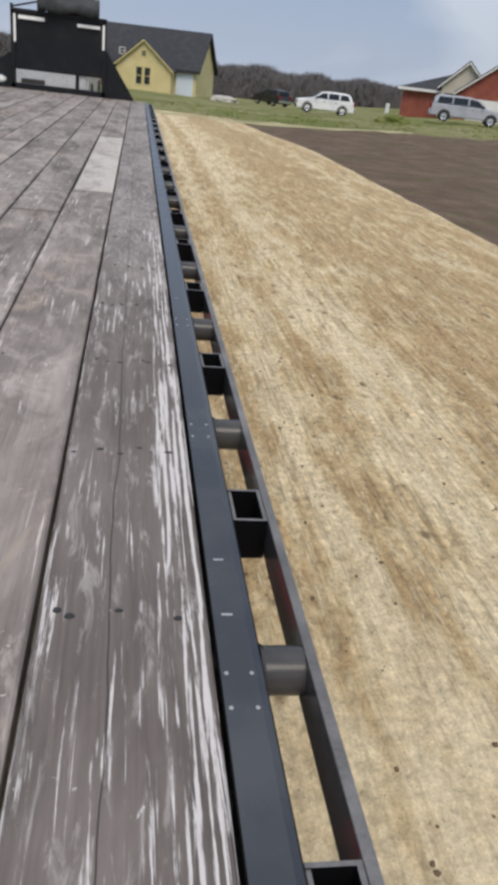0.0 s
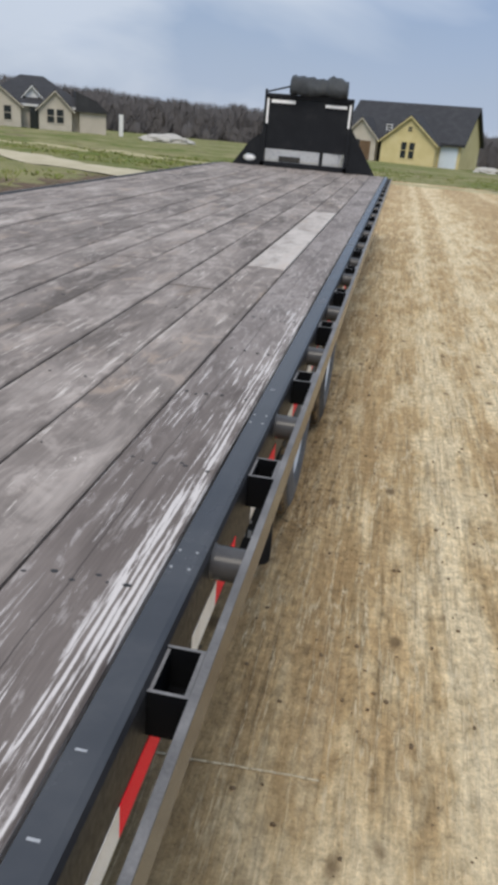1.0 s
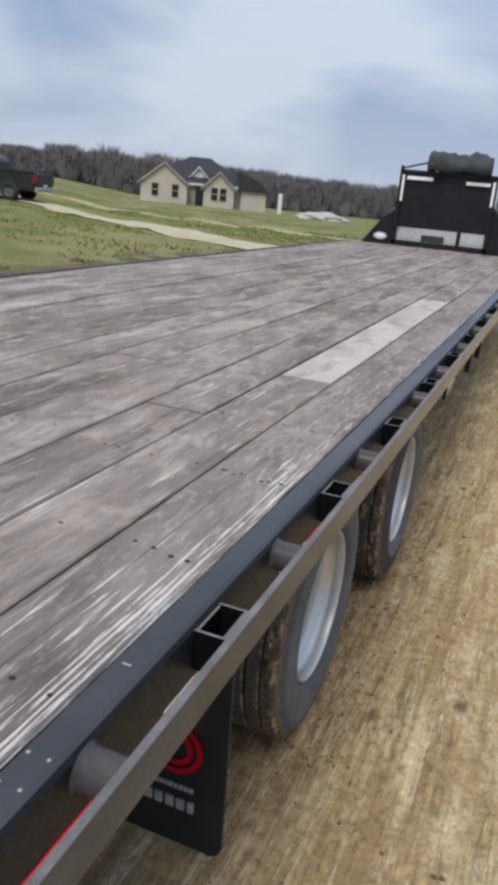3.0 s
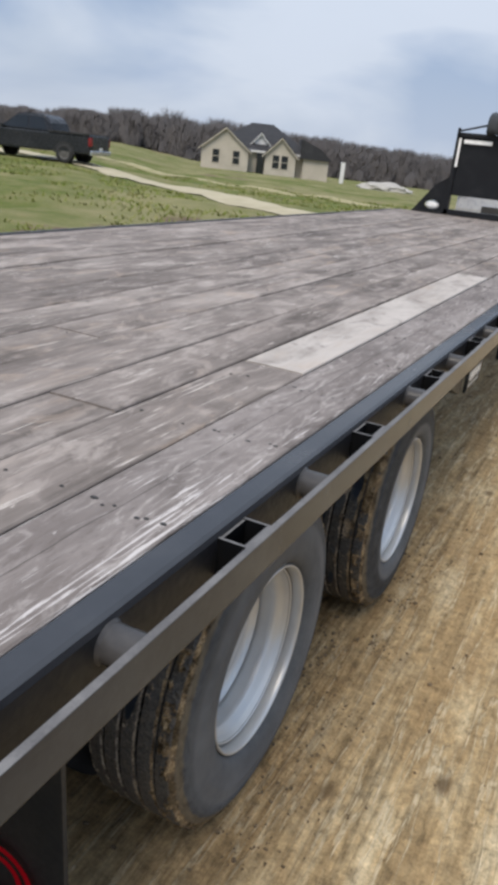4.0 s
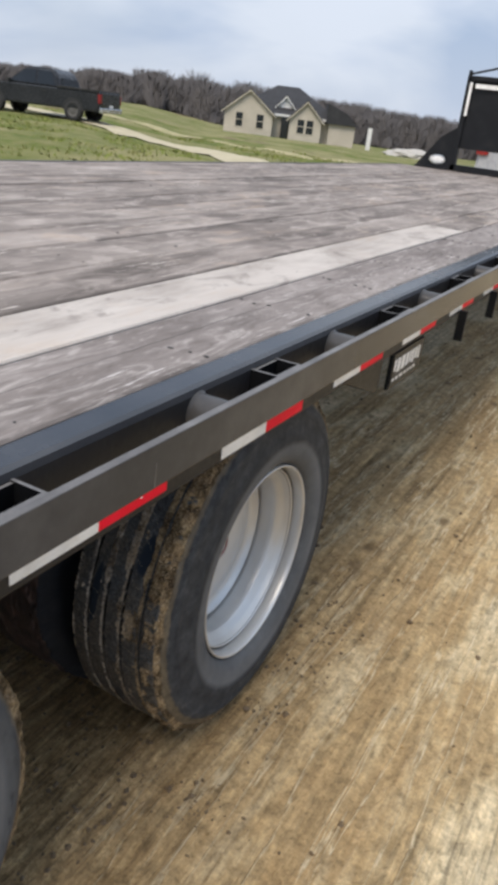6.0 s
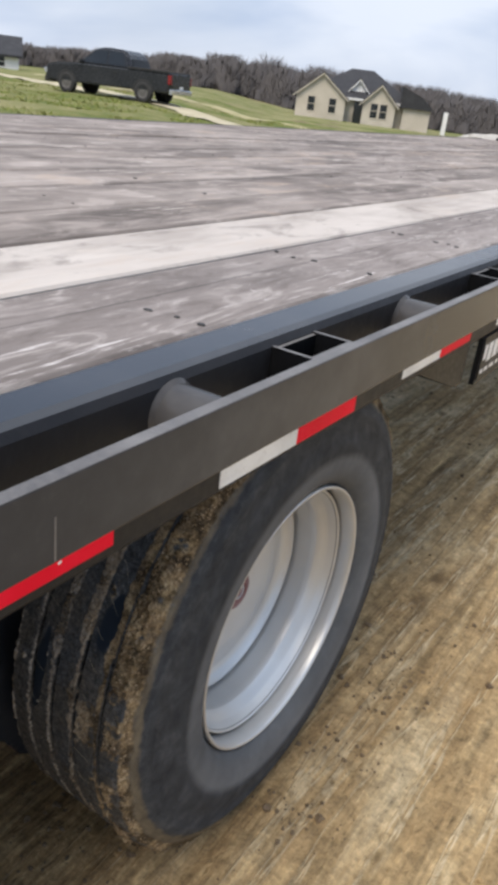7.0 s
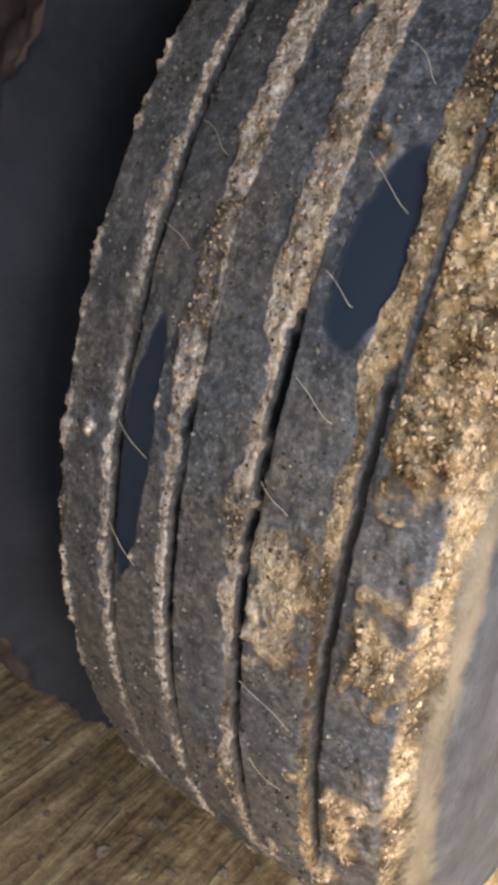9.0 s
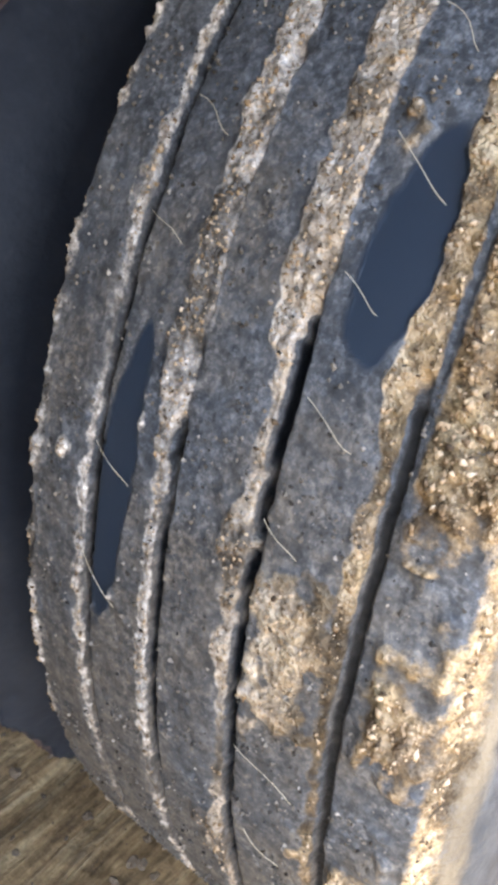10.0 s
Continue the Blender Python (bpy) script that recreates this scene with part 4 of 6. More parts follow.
    l.new(wob.outputs["Vector"], cell.inputs["Vector"])
    tint = n.new("ShaderNodeSeparateColor")
    l.new(cell.outputs["Color"], tint.inputs["Color"])
    grain = ramp_of(n, l, tint.outputs["Red"], [(0.0, (0.11, 0.078, 0.048)), (0.45, (0.29, 0.21, 0.13)), (0.8, (0.44, 0.345, 0.235)), (1.0, (0.56, 0.45, 0.32))])
    mudc = mix_of(n, l, 0.6, grain, ramp_of(n, l, mid, [(0.36, (0.07, 0.05, 0.031)), (0.5, (0.35, 0.242, 0.12)), (0.66, (0.52, 0.4, 0.225))]))
    mudc = mix_of(n, l, ramp_of(n, l, cell.outputs["Distance"], [(0.45, 0.0), (0.8, 0.7)]), mudc, (0.07, 0.05, 0.03))
    # the inner grooves hold greyer, drier mud
    inner = ramp_of(n, l, maths(n, l, "MULTIPLY", sep.outputs["X"], -4.0), [(0.42, 0.0), (0.75, 0.85)])
    mudc = mix_of(n, l, inner, mudc, ramp_of(n, l, fine, [(0.35, (0.14, 0.128, 0.115)), (0.5, (0.39, 0.35, 0.3)), (0.66, (0.68, 0.63, 0.56))]))
    murk = ramp_of(n, l, noise_tex(n, l, v, 21.0, 4, 0.6), [(0.42, 0.34), (0.49, 0.9), (0.6, 1.1)])
    mudc = mix_of(n, l, 1.0, mudc, murk, "MULTIPLY")
    mask = maths(n, l, "ADD", a.outputs["Fac"], maths(n, l, "MULTIPLY", maths(n, l, "SUBTRACT", fine, 0.5), 0.9))
    mask = ramp_of(n, l, mask, [(0.3, 0.0), (0.6, 1.0)])
    c = mix_of(n, l, mask, rub, mudc)
    r = mix_of(n, l, mask, mix_of(n, l, w.outputs["Fac"], 0.58, 0.42), 0.92)
    l.new(r, b.inputs["Roughness"])
    h = maths(n, l, "MULTIPLY", h, maths(n, l, "ADD", maths(n, l, "MULTIPLY", dry, 0.95), 0.05))
    grit = maths(n, l, "MULTIPLY", maths(n, l, "SUBTRACT", 1.0, cell.outputs["Distance"]), mask)
    h = maths(n, l, "ADD", h, maths(n, l, "MULTIPLY", grit, 2.0))
    l.new(c, b.inputs["Base Color"])
    l.new(maths(n, l, "ADD", maths(n, l, "MULTIPLY", w.outputs["Fac"], 0.3), 0.09), b.inputs["Specular IOR Level"])
    bump_of(n, l, b, h, 0.6, 0.0022)
    return m


M_RUBBER = worn("dark_rubber", (0.023, 0.027, 0.035), (0.013, 0.015, 0.02), (0.044, 0.049, 0.058), 9.0, 0.6)
M_RUBBER.node_tree.nodes["Principled BSDF"].inputs["Specular IOR Level"].default_value = 0.1
M_TREAD = rubber_material("muddy_tread_rubber")
M_TREAD_REAR = rubber_material("muddy_rear_rubber", 0.322, 0.55)


def side_wall(s0, s1, outer):
    """Sidewall profile from the tread shoulder to the bead, as (radius, x)."""
    sgn = 1 if outer else -1
    pts = [(0.3625, 0.0045), (0.358, 0.0075), (0.35, 0.0115), (0.336, 0.0165), (0.3335, 0.0155), (0.30, 0.0225), (0.281, 0.0245), (0.279, 0.0238), (0.262, 0.0235), (0.245, 0.0195), (0.234, 0.0145), (0.227, 0.008), (0.2225, 0.0), (0.219, -0.004)]
    return [(r, s0 + sgn * x) for r, x in pts]


def groove_depth(x):
    d = 0.0
    for g in GROOVES:
        u = abs(x - g)
        d = max(d, 0.011 * min(1.0, max(0.0, (0.0052 - u) / 0.0018)))
    return d


def crown(x):
    c, h = (T_OUT + T_IN) / 2, (T_OUT - T_IN) / 2
    u = abs(x - c) / h
    return -0.004 * u * u - 0.011 * max(0, (u - 0.93) / 0.07) ** 2


def plain_tyre(seg=96):
    prof = [(0.212, T_IN + 0.012), *side_wall(T_IN, 0, False)[::-1]]
    xs = []
    for g in sorted(GROOVES):
        xs += [g - 0.0052, g - 0.0034, g + 0.0034, g + 0.0052]
    tread = [T_IN, T_IN + 0.006, T_IN + 0.016] + xs + [T_OUT - 0.016, T_OUT - 0.006, T_OUT]
    prof += [(TYRE_R + crown(x) - groove_depth(x), x) for x in tread]
    prof += side_wall(T_OUT, 0, True)
    return lathe(prof, seg)


# bare patches of rubber: across, round, half width, half angle, slant
OVALS = ((-0.1243, 25.2, 0.0118, 5.6, 0.00055), (-0.2105, 9.3, 0.0088, 9.6, 0.00036), (-0.124, 50.0, 0.0105, 4.2, 0.00065), (-0.168, -28.0, 0.009, 5.0, 0.00065), (-0.126, 65.0, 0.009, 3.5, 0.00065), (-0.167, 82.0, 0.01, 5.0, 0.00065))


def muddy_tyre(steps=210):
    """A tyre whose tread carries caked mud; two attributes tell mud and bare wet rubber."""
    xs = [T_IN + (T_OUT - T_IN) * i / steps for i in range(steps + 1)]
    inner = side_wall(T_IN, 0, False)[::-1]
    outer = side_wall(T_OUT, 0, True)
    degs, d = [], -180.0
    while d < 179.99:
        degs.append(d)
        d += 0.14 if -34 <= d < 66 else 0.8
    verts, mud, wet = [], [], []
    k = len(inner) + len(xs) + len(outer)
    ns = noise.noise
    for deg in degs:
        a = radians(deg)
        ca, sa = -math.cos(a), math.sin(a)
        for r, x in inner:
            verts.append((x, r * ca, r * sa))
            mud.append(0.0)
            wet.append(0.0)
        packs = []
        for q, g in enumerate(GROOVES):
            wave = 0.0011 * ns((g * 70, ca * 30, sa * 30)) + 0.0006 * ns((g * 70 + 5, ca * 120, sa * 120))
            lift = (lambda a0, a1: min(1.0, max(0.0, (deg - a0) / (a1 - a0))))
            full = (0.35 + 0.85 * lift(17, 20.5), 0.3 + 0.95 * lift(18.5, 21.5) + 0.75 * max(0.0, 1 - abs(deg - 10) / 2.5) + 0.5 * max(0.0, 1 - abs(deg + 13) / 3), 0.3 + 0.9 * lift(12, 15), 0.25)[q]
            full += 0.25 * ns((g * 50 + 3, ca * 6, sa * 6)) + 0.2 * ns((g * 31, ca * 40, sa * 40))
            packs.append((g, full, wave))
        for x0 in xs:
            x = x0
            r = TYRE_R + crown(x)
            n1 = ns((x * 40, ca * 15, sa * 15))
            n2 = ns((x * 140, ca * 52, sa * 52))
            n3 = ns((x * 480, ca * 180, sa * 180))
            n5 = ns((x * 1100, ca * 420, sa * 420))
            m, gd = 0.0, 0.0
            for g, full, wave in packs:
                u = x0 - g
                x += wave * max(0.0, 1 - (u / 0.018) ** 2) ** 2
                if -0.0165 < u < 0.0075:
                    # open slit on the outer side, packed mud on the inner side
                    slit = max(0.0, 1 - abs(u - 0.0034) / (0.0033 + 0.0008 * n1 + 0.0006 * n2))
                    band = min(1.0, max(0.0, (u + 0.0036 + (0.0085 if g == GROOVES[1] else 0.0055) * min(1.0, max(0.0, full)) + 0.0022 * n2) / 0.003)) * (1.0 if u < 0.0022 else max(0.0, 1 - (u - 0.0022) / 0.0012))
                    gd = max(gd, (0.0062 if g == GROOVES[0] else 0.0155) * min(1.0, slit * 1.9) * min(1.0, max(0.0, (1.15 - full) * 2.5)))
                    gd = max(gd, 0.0022 * band * (1 - min(1, max(0, full))))
                    m = max(m, band * min(1.0, max(0.55, full + 0.35)) * (1 - min(1.0, slit * 1.4) * (0 if full > 1.05 else 1)))
                    if full > 0.95 and abs(u) < 0.007:
                        m = max(m, min(1.0, (full - 0.9) * 4) * max(0.0, 1 - (abs(u) / (0.0068 + 0.002 * n2)) ** 4))
            sh = (x + 0.1015) / 0.005
            if sh > 0:
                cake = 0.42 + 1.2 * ns((x * 12, ca * 6 + 7, sa * 6)) + 0.95 * n1 + 0.55 * n2
                if deg > 14:
                    cake += 0.6 * min(1, (deg - 14) / 6)
                if -7 < deg < 12:
                    cake -= 0.4
                m = max(m, min(1.0, sh) * min(1.0, max(0.0, cake)))
            m = max(m, min(1.0, max(0.0, 2.4 * (n1 + 0.55 * n2 - 0.5))))
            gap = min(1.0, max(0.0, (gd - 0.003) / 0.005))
            near = math.hypot((deg - 4.3) / 5.5, (x + 0.127) / 0.022)
            if near < 1.3:
                m = max(m, min(1.0, max(0.0, 1.7 * (0.85 - near + n1 + 0.6 * n2))))
            m = max(m, 0.95 * max(0, 1 - abs(x - T_OUT + 0.001) / 0.005), min(1, (0.6 + 0.9 * n2 + 1.3 * n1) * max(0, 1.2 - abs(x - T_IN - 0.001) / 0.010)))
            w = 0.0
            for ox, oa, hx, ha, tilt in OVALS:
                e = math.hypot((x - ox - tilt * (deg - oa)) / hx, (deg - oa) / ha) + 0.12 * n2 + 0.1 * n1
                w = max(w, min(1.0, max(0.0, (1.04 - e) / 0.07)))
            m *= 1 - w
            if m > 0.12:
                thick = 0.0055 if x > -0.104 else 0.0018
                rough = 1.0 if x > -0.102 else 0.45
                if x < T_IN + 0.011:
                    thick, rough = 0.0022, 1.0
                lump = min(1, m) * (thick * (0.6 + 0.8 * n1 + 0.95 * n2) + rough * (0.0018 * n3 + 0.0013 * n5))
            else:
                lump = (0.00035 * n3 + 0.0004 * n2 + 0.00025 * n5) * (1 - w) - 0.0009 * w
            r += lump - gd
            verts.append((x, r * ca, r * sa))
            # below zero: slits that the material darkens for their shade
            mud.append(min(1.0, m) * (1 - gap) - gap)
            wet.append(w)
        for q, (r, x) in enumerate(outer):
            n1 = ns((q * 0.6, ca * 9, sa * 9))
            verts.append((x, r * ca, r * sa))
            mud.append(max(0.0, 0.25 + 0.4 * n1) if q == 0 else 0.0)
            wet.append(0.0)
    faces = []
    seg = len(degs)
    for i in range(seg):
        o, q = i * k, ((i + 1) % seg) * k
        faces += [(o + j, o + j + 1, q + j + 1, q + j) for j in range(k - 1)]
    me = bpy.data.meshes.new("tyre")
    me.from_pydata(verts, [], faces)
    for nm, vals in (("mud", mud), ("wet", wet)):
        at = me.attributes.new(nm, "FLOAT", "POINT")
        at.data.foreach_set("value", vals)
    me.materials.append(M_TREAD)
    me.polygons.foreach_set("use_smooth", [True] * len(faces))
    me.flip_normals()
    return me


RIM_PROFILE = [(0.215, -0.085), (0.2195, -0.072), (0.2208, -0.066), (0.2198, -0.0625), (0.2165, -0.0618), (0.2138, -0.0655), (0.2122, -0.074), (0.2118, -0.087), (0.2135, -0.098), (0.2105, -0.109),
               (0.2078, -0.096), (0.2068, -0.089), (0.2042, -0.088), (0.2022, -0.092), (0.197, -0.106), (0.1895, -0.114), (0.184, -0.121), (0.1818, -0.132), (0.1812, -0.156), (0.1828, -0.168), (0.18, -0.183),
               (0.1762, -0.170), (0.175, -0.1625), (0.1722, -0.162), (0.17, -0.167), (0.164, -0.174), (0.156, -0.178), (0.145, -0.177), (0.12, -0.169), (0.1, -0.165), (0.03, -0.165)]


def crisp(profile, cut=0.0007):
    """The profile with every corner cut into a tight bevel."""
    out = [profile[0]]
    for a, p, b in zip(profile, profile[1:], profile[2:]):
        for q in (a, b):
            d = math.hypot(q[0] - p[0], q[1] - p[1])
            k = min(0.35, cut / d)
            out.append((p[0] + (q[0] - p[0]) * k, p[1] + (q[1] - p[1]) * k))
    return out + [profile[-1]]


def rim_mesh():
    """A dished steel wheel with an uncut disc."""
    seg = 96
    bm = bmesh.new()
    rings = []
    prof = crisp(RIM_PROFILE)
    for i in range(seg):
        a = 2 * math.pi * i / seg
        rings.append([bm.verts.new((x, -r * math.cos(a), r * math.sin(a))) for r, x in prof])
    for i in range(seg):
        p, q = rings[i], rings[(i + 1) % seg]
        for j in range(len(prof) - 1):
            bm.faces.new((p[j], p[j + 1], q[j + 1], q[j]))
    # seams of the flange, the well and the disc: step shade and grime painted dark
    for f in bm.faces:
        c = f.calc_center_median()
        r = math.hypot(c.y, c.z)
        if 0.2076 < r < 0.2128 and c.x < -0.0965 or 0.1772 < r < 0.1822 and c.x < -0.170 or 0.1985 < r < 0.2032 and -0.096 < c.x < -0.0905:
            f.material_index = 1
    bmesh.ops.recalc_face_normals(bm, faces=bm.faces[:])
    return mesh_of("rim", bm, [M_RIM, M_DARK_GREY], True)


def hole_discs():
    # a black disc laid on the wheel paints the dark of an opening
    bm = bmesh.new()
    m = pose(-0.1665, -0.1, 0, 0, 90, 0) @ Matrix.Diagonal((1.15, 1.0, 1, 1))
    bmesh.ops.create_cone(bm, cap_ends=True, segments=28, radius1=0.034, radius2=0.034, depth=0.008, matrix=m)
    return mesh_of("hole_disc", bm, M_POCKET)


def hub_mesh(mat):
    bm = lathe([(0.044, -0.176), (0.044, -0.170), (0.042, -0.168), (0.036, -0.1675), (0.034, -0.164), (0.030, -0.160), (0.022, -0.158), (0.015, -0.158), (0.0135, -0.160), (0.008, -0.160), (0.007, -0.158), (0.001, -0.1575)], 40)
    return mesh_of("hub", bm, mat, True)


def hub_bolt():
    bm = tube(bmesh.new(), (-0.170, 0.0392, 0), (-0.1655, 0.0392, 0), 0.0036, 0.0034, seg=6)
    return mesh_of("bolt", bm, M_DARK_GREY)


def hub_ring():
    bm = lathe([(0.013, -0.1602), (0.013, -0.1578), (0.0085, -0.1578), (0.0085, -0.1602)], 28)
    return mesh_of("sight_ring", bm, M_MARK, True)


BOLT, RING = hub_bolt(), hub_ring()
TYRE, RIM, HOLES, HUB = mesh_of("tyre", plain_tyre(), M_RUBBER, True), rim_mesh(), hole_discs(), hub_mesh(M_REDHUB)
MUDDY = muddy_tyre()
M_RED_MUD = worn("dark_reddish_mud", (0.062, 0.042, 0.038), (0.016, 0.014, 0.015), (0.17, 0.11, 0.09), 26.0, 0.8)
MUDDY_INNER = MUDDY.copy()
MUDDY_INNER.materials[0] = M_RUBBER
MUDDY_INNER.materials.append(M_RED_MUD)
for f in MUDDY_INNER.polygons:
    f.material_index = 1 if f.center.x < T_OUT - 0.006 and math.hypot(f.center.y, f.center.z) > 0.358 else 0
MUDDY_REAR = MUDDY.copy()
MUDDY_REAR.materials[0] = M_TREAD_REAR
AXLES = (3.571, 4.6255)
for y in AXLES:
    for side in (0, 1):
        wx = WHEEL_X if y > 4 else 0.003
        m = pose(wx, y, AXLE_Z) if not side else pose(LEFT - wx, y, AXLE_Z, 0, 0, 180)
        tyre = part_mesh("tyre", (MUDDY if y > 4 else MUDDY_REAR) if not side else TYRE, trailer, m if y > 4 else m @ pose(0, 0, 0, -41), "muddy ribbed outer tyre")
        rim = part_mesh("rim", RIM, trailer, m, "silver dished steel wheel")
        for i in range(2 if y < 4 else 0):
            part_mesh("hole_disc", HOLES, rim, Matrix.Rotation(math.pi * i + radians(51), 4, "X"), "black disc standing for the dark of a hand hole")
        part_mesh("hub", HUB, rim, None, "grimy red oil-filled hub cap")
        if not side:
            part_mesh("sight_ring", RING, rim, None, "pale ring on the hub cap")
            for i in range(6):
                part_mesh("bolt", BOLT, rim, Matrix.Rotation(math.pi * i / 3 + 0.3, 4, "X"))
        part_mesh("tyre", MUDDY_INNER if not side and y > 4 else TYRE, trailer, m @ pose(-0.268, 0, 0, 128), "dark inner dual tyre with mud on its tread")
        part("brake_drum", tube(bmesh.new(), (m @ Vector((-0.25, 0, 0))), (m @ Vector((-0.49, 0, 0))), 0.17, seg=32), M_DARK, trailer)
    part("axle", tube(bmesh.new(), (LEFT + 0.3, y, TYRE_R), (-0.3, y, TYRE_R), 0.06, seg=20), M_DARK, trailer)
    for x in (-0.62, LEFT + 0.62):
        part("leaf_spring", boxes(*[(x - 0.035, x + 0.035, y - 0.42 + 0.05 * i, y + 0.42 - 0.05 * i, 0.46 - 0.011 * i, 0.469 - 0.011 * i) for i in range(5)]), M_DARK, trailer)

# dry grass fibres stuck to the front tread
rng = random.Random(12)
bm = bmesh.new()
STRAWS = [(-0.1376, 29.8, 0.0222, -2.7), (-0.1383, 23.3, 0.0141, -1.2), (-0.1379, 17.5, 0.0188, -1.5), (-0.1427, 11.6, 0.0146, -1.6), (-0.1411, -2.0, 0.0257, -1.9), (-0.2196, 11.7, 0.0186, -2.0), (-0.2208, 4.5, 0.0181, -2.6), (-0.1391, 36.2, 0.0159, -2.1), (-0.2157, 30.6, 0.0183, -1.6), (-0.2187, 24.6, 0.0173, -1.7), (-0.1360, -8.9, 0.0160, -1.7)]
for x, deg, dx, dd in STRAWS:
    pts = []
    for i in range(7):
        t = i / 6
        a = radians(deg + dd * t + 0.22 * math.sin(4.5 * t + x * 900))
        r = TYRE_R + 0.0016 + crown(x) + 0.001 * math.sin(math.pi * t)
        pts.append(Vector((WHEEL_X + x + dx * t + 0.0009 * math.sin(6 * t + deg), AXLES[1] - r * math.cos(a), AXLE_Z + r * math.sin(a))))
    for p, q in zip(pts, pts[1:]):
        tube(bm, p, q, 0.00013, 0.00011, seg=5, caps=False)
part("straw", bm, worn("dry_straw", (0.5, 0.43, 0.3), (0.36, 0.3, 0.2), (0.62, 0.56, 0.42), 90.0, 0.8), trailer, "dry grass fibres stuck to the tread", kind="stuff")

# dry crumbs of mud lying on the ribs of the front tread
M_CRUMB, cn, ck, cb = node_mat("dry_mud_crumbs")
geo = cn.new("ShaderNodeNewGeometry")
ck.new(ramp_of(cn, ck, geo.outputs["Random Per Island"], [(0.0, (0.022, 0.02, 0.018)), (0.45, (0.075, 0.065, 0.052)), (0.8, (0.14, 0.122, 0.098)), (1.0, (0.27, 0.24, 0.2))]), cb.inputs["Base Color"])
cb.inputs["Roughness"].default_value = 0.9
cb.inputs["Specular IOR Level"].default_value = 0.05
rng = random.Random(31)
CV, CF = [], []
OCTA = ((0, 2, 4), (2, 1, 4), (1, 3, 4), (3, 0, 4), (2, 0, 5), (1, 2, 5), (3, 1, 5), (0, 3, 5))
while len(CV) < 6 * 5200:
    x, deg = rng.uniform(T_IN + 0.004, T_OUT - 0.004), rng.uniform(-36, 64)
    if noise.noise((x * 60, deg * 0.35, 2.0)) + rng.uniform(-0.35, 0.35) < 0.08:
        continue
    if any(math.hypot((x - ox - tilt * (deg - oa)) / hx, (deg - oa) / ha) < 1.12 for ox, oa, hx, ha, tilt in OVALS) or any(-0.001 < x - g < 0.0068 for g in GROOVES):
        continue
    a = radians(deg)
    s = 0.00035 + 0.0009 * rng.random() ** 3
    r = TYRE_R + crown(x) + 0.3 * s
    c = Vector((WHEEL_X + x, AXLES[1] - r * math.cos(a), AXLE_Z + r * math.sin(a)))
    k = len(CV)
    for d in ((1, 0, 0), (-1, 0, 0), (0, 1, 0), (0, -1, 0), (0, 0, 1), (0, 0, -1)):
        CV.append(c + Vector([q * s * rng.uniform(0.6, 1.3) + s * rng.uniform(-0.3, 0.3) for q in d]))
    CF += [(k + p, k + q, k + t) for p, q, t in OCTA]
me = bpy.data.meshes.new("mud_crumb")
me.from_pydata(CV, [], CF)
me.materials.append(M_CRUMB)
crumb = part_mesh("mud_crumb", me, trailer, Matrix(), "dry mud crumbs stuck to the tread")
tagged(crumb, "dry mud crumbs stuck to the tread", kind="stuff")

# coarse chips of dried mud in the cake on the shoulder and in the packed grooves
M_CHIP, cn, ck, cb = node_mat("dried_mud_chips")
geo = cn.new("ShaderNodeNewGeometry")
ck.new(ramp_of(cn, ck, geo.outputs["Random Per Island"], [(0.0, (0.05, 0.035, 0.022)), (0.35, (0.2, 0.135, 0.075)), (0.7, (0.37, 0.27, 0.165)), (0.94, (0.44, 0.33, 0.21)), (1.0, (0.52, 0.42, 0.3))]), cb.inputs["Base Color"])
cb.inputs["Roughness"].default_value = 0.85
cb.inputs["Specular IOR Level"].default_value = 0.15
rng = random.Random(77)
spots = np.empty(len(MUDDY.vertices) * 3)
MUDDY.vertices.foreach_get("co", spots)
spots = spots.reshape(-1, 3)
caked = np.empty(len(MUDDY.vertices))
MUDDY.attributes["mud"].data.foreach_get("value", caked)
angle = np.degrees(np.arctan2(spots[:, 2], -spots[:, 1]))
near = np.nonzero((caked > 0.62) & (angle > -36) & (angle < 64) & (spots[:, 0] > T_IN) & (spots[:, 0] < T_OUT + 0.002))[0]
CV, CF = [], []
while len(CV) < 6 * 9500:
    p = Vector(spots[near[rng.randrange(len(near))]])
    outer = p.x > -0.104
    if not outer and rng.random() < 0.35:
        continue
    s = (0.0005 + 0.0014 * rng.random() ** 2.8) * (1.0 if outer else 0.7)
    lift = Vector((0, p.y, p.z)).normalized()
    c = p + lift * s * rng.uniform(-0.1, 0.45) + Vector((WHEEL_X, AXLES[1], AXLE_Z))
    turn = Euler([rng.uniform(0, 6.28) for _ in range(3)]).to_matrix()
    sc = (rng.uniform(0.6, 1.6), rng.uniform(0.5, 1.1), rng.uniform(0.4, 0.9))
    k = len(CV)
    for d in ((1, 0, 0), (-1, 0, 0), (0, 1, 0), (0, -1, 0), (0, 0, 1), (0, 0, -1)):
        CV.append(c + turn @ Vector([q * s * w * rng.uniform(0.7, 1.2) + s * rng.uniform(-0.3, 0.3) for q, w in zip(d, sc)]))
    CF += [(k + p_, k + q_, k + t_) for p_, q_, t_ in OCTA]
me = bpy.data.meshes.new("mud_chip")
me.from_pydata(CV, [], CF)
me.materials.append(M_CHIP)
me.polygons.foreach_set("use_smooth", [True] * len(CF))
tagged(part_mesh("mud_chip", me, trailer, Matrix()), "tan chips of dried mud caked on the tread", kind="stuff")

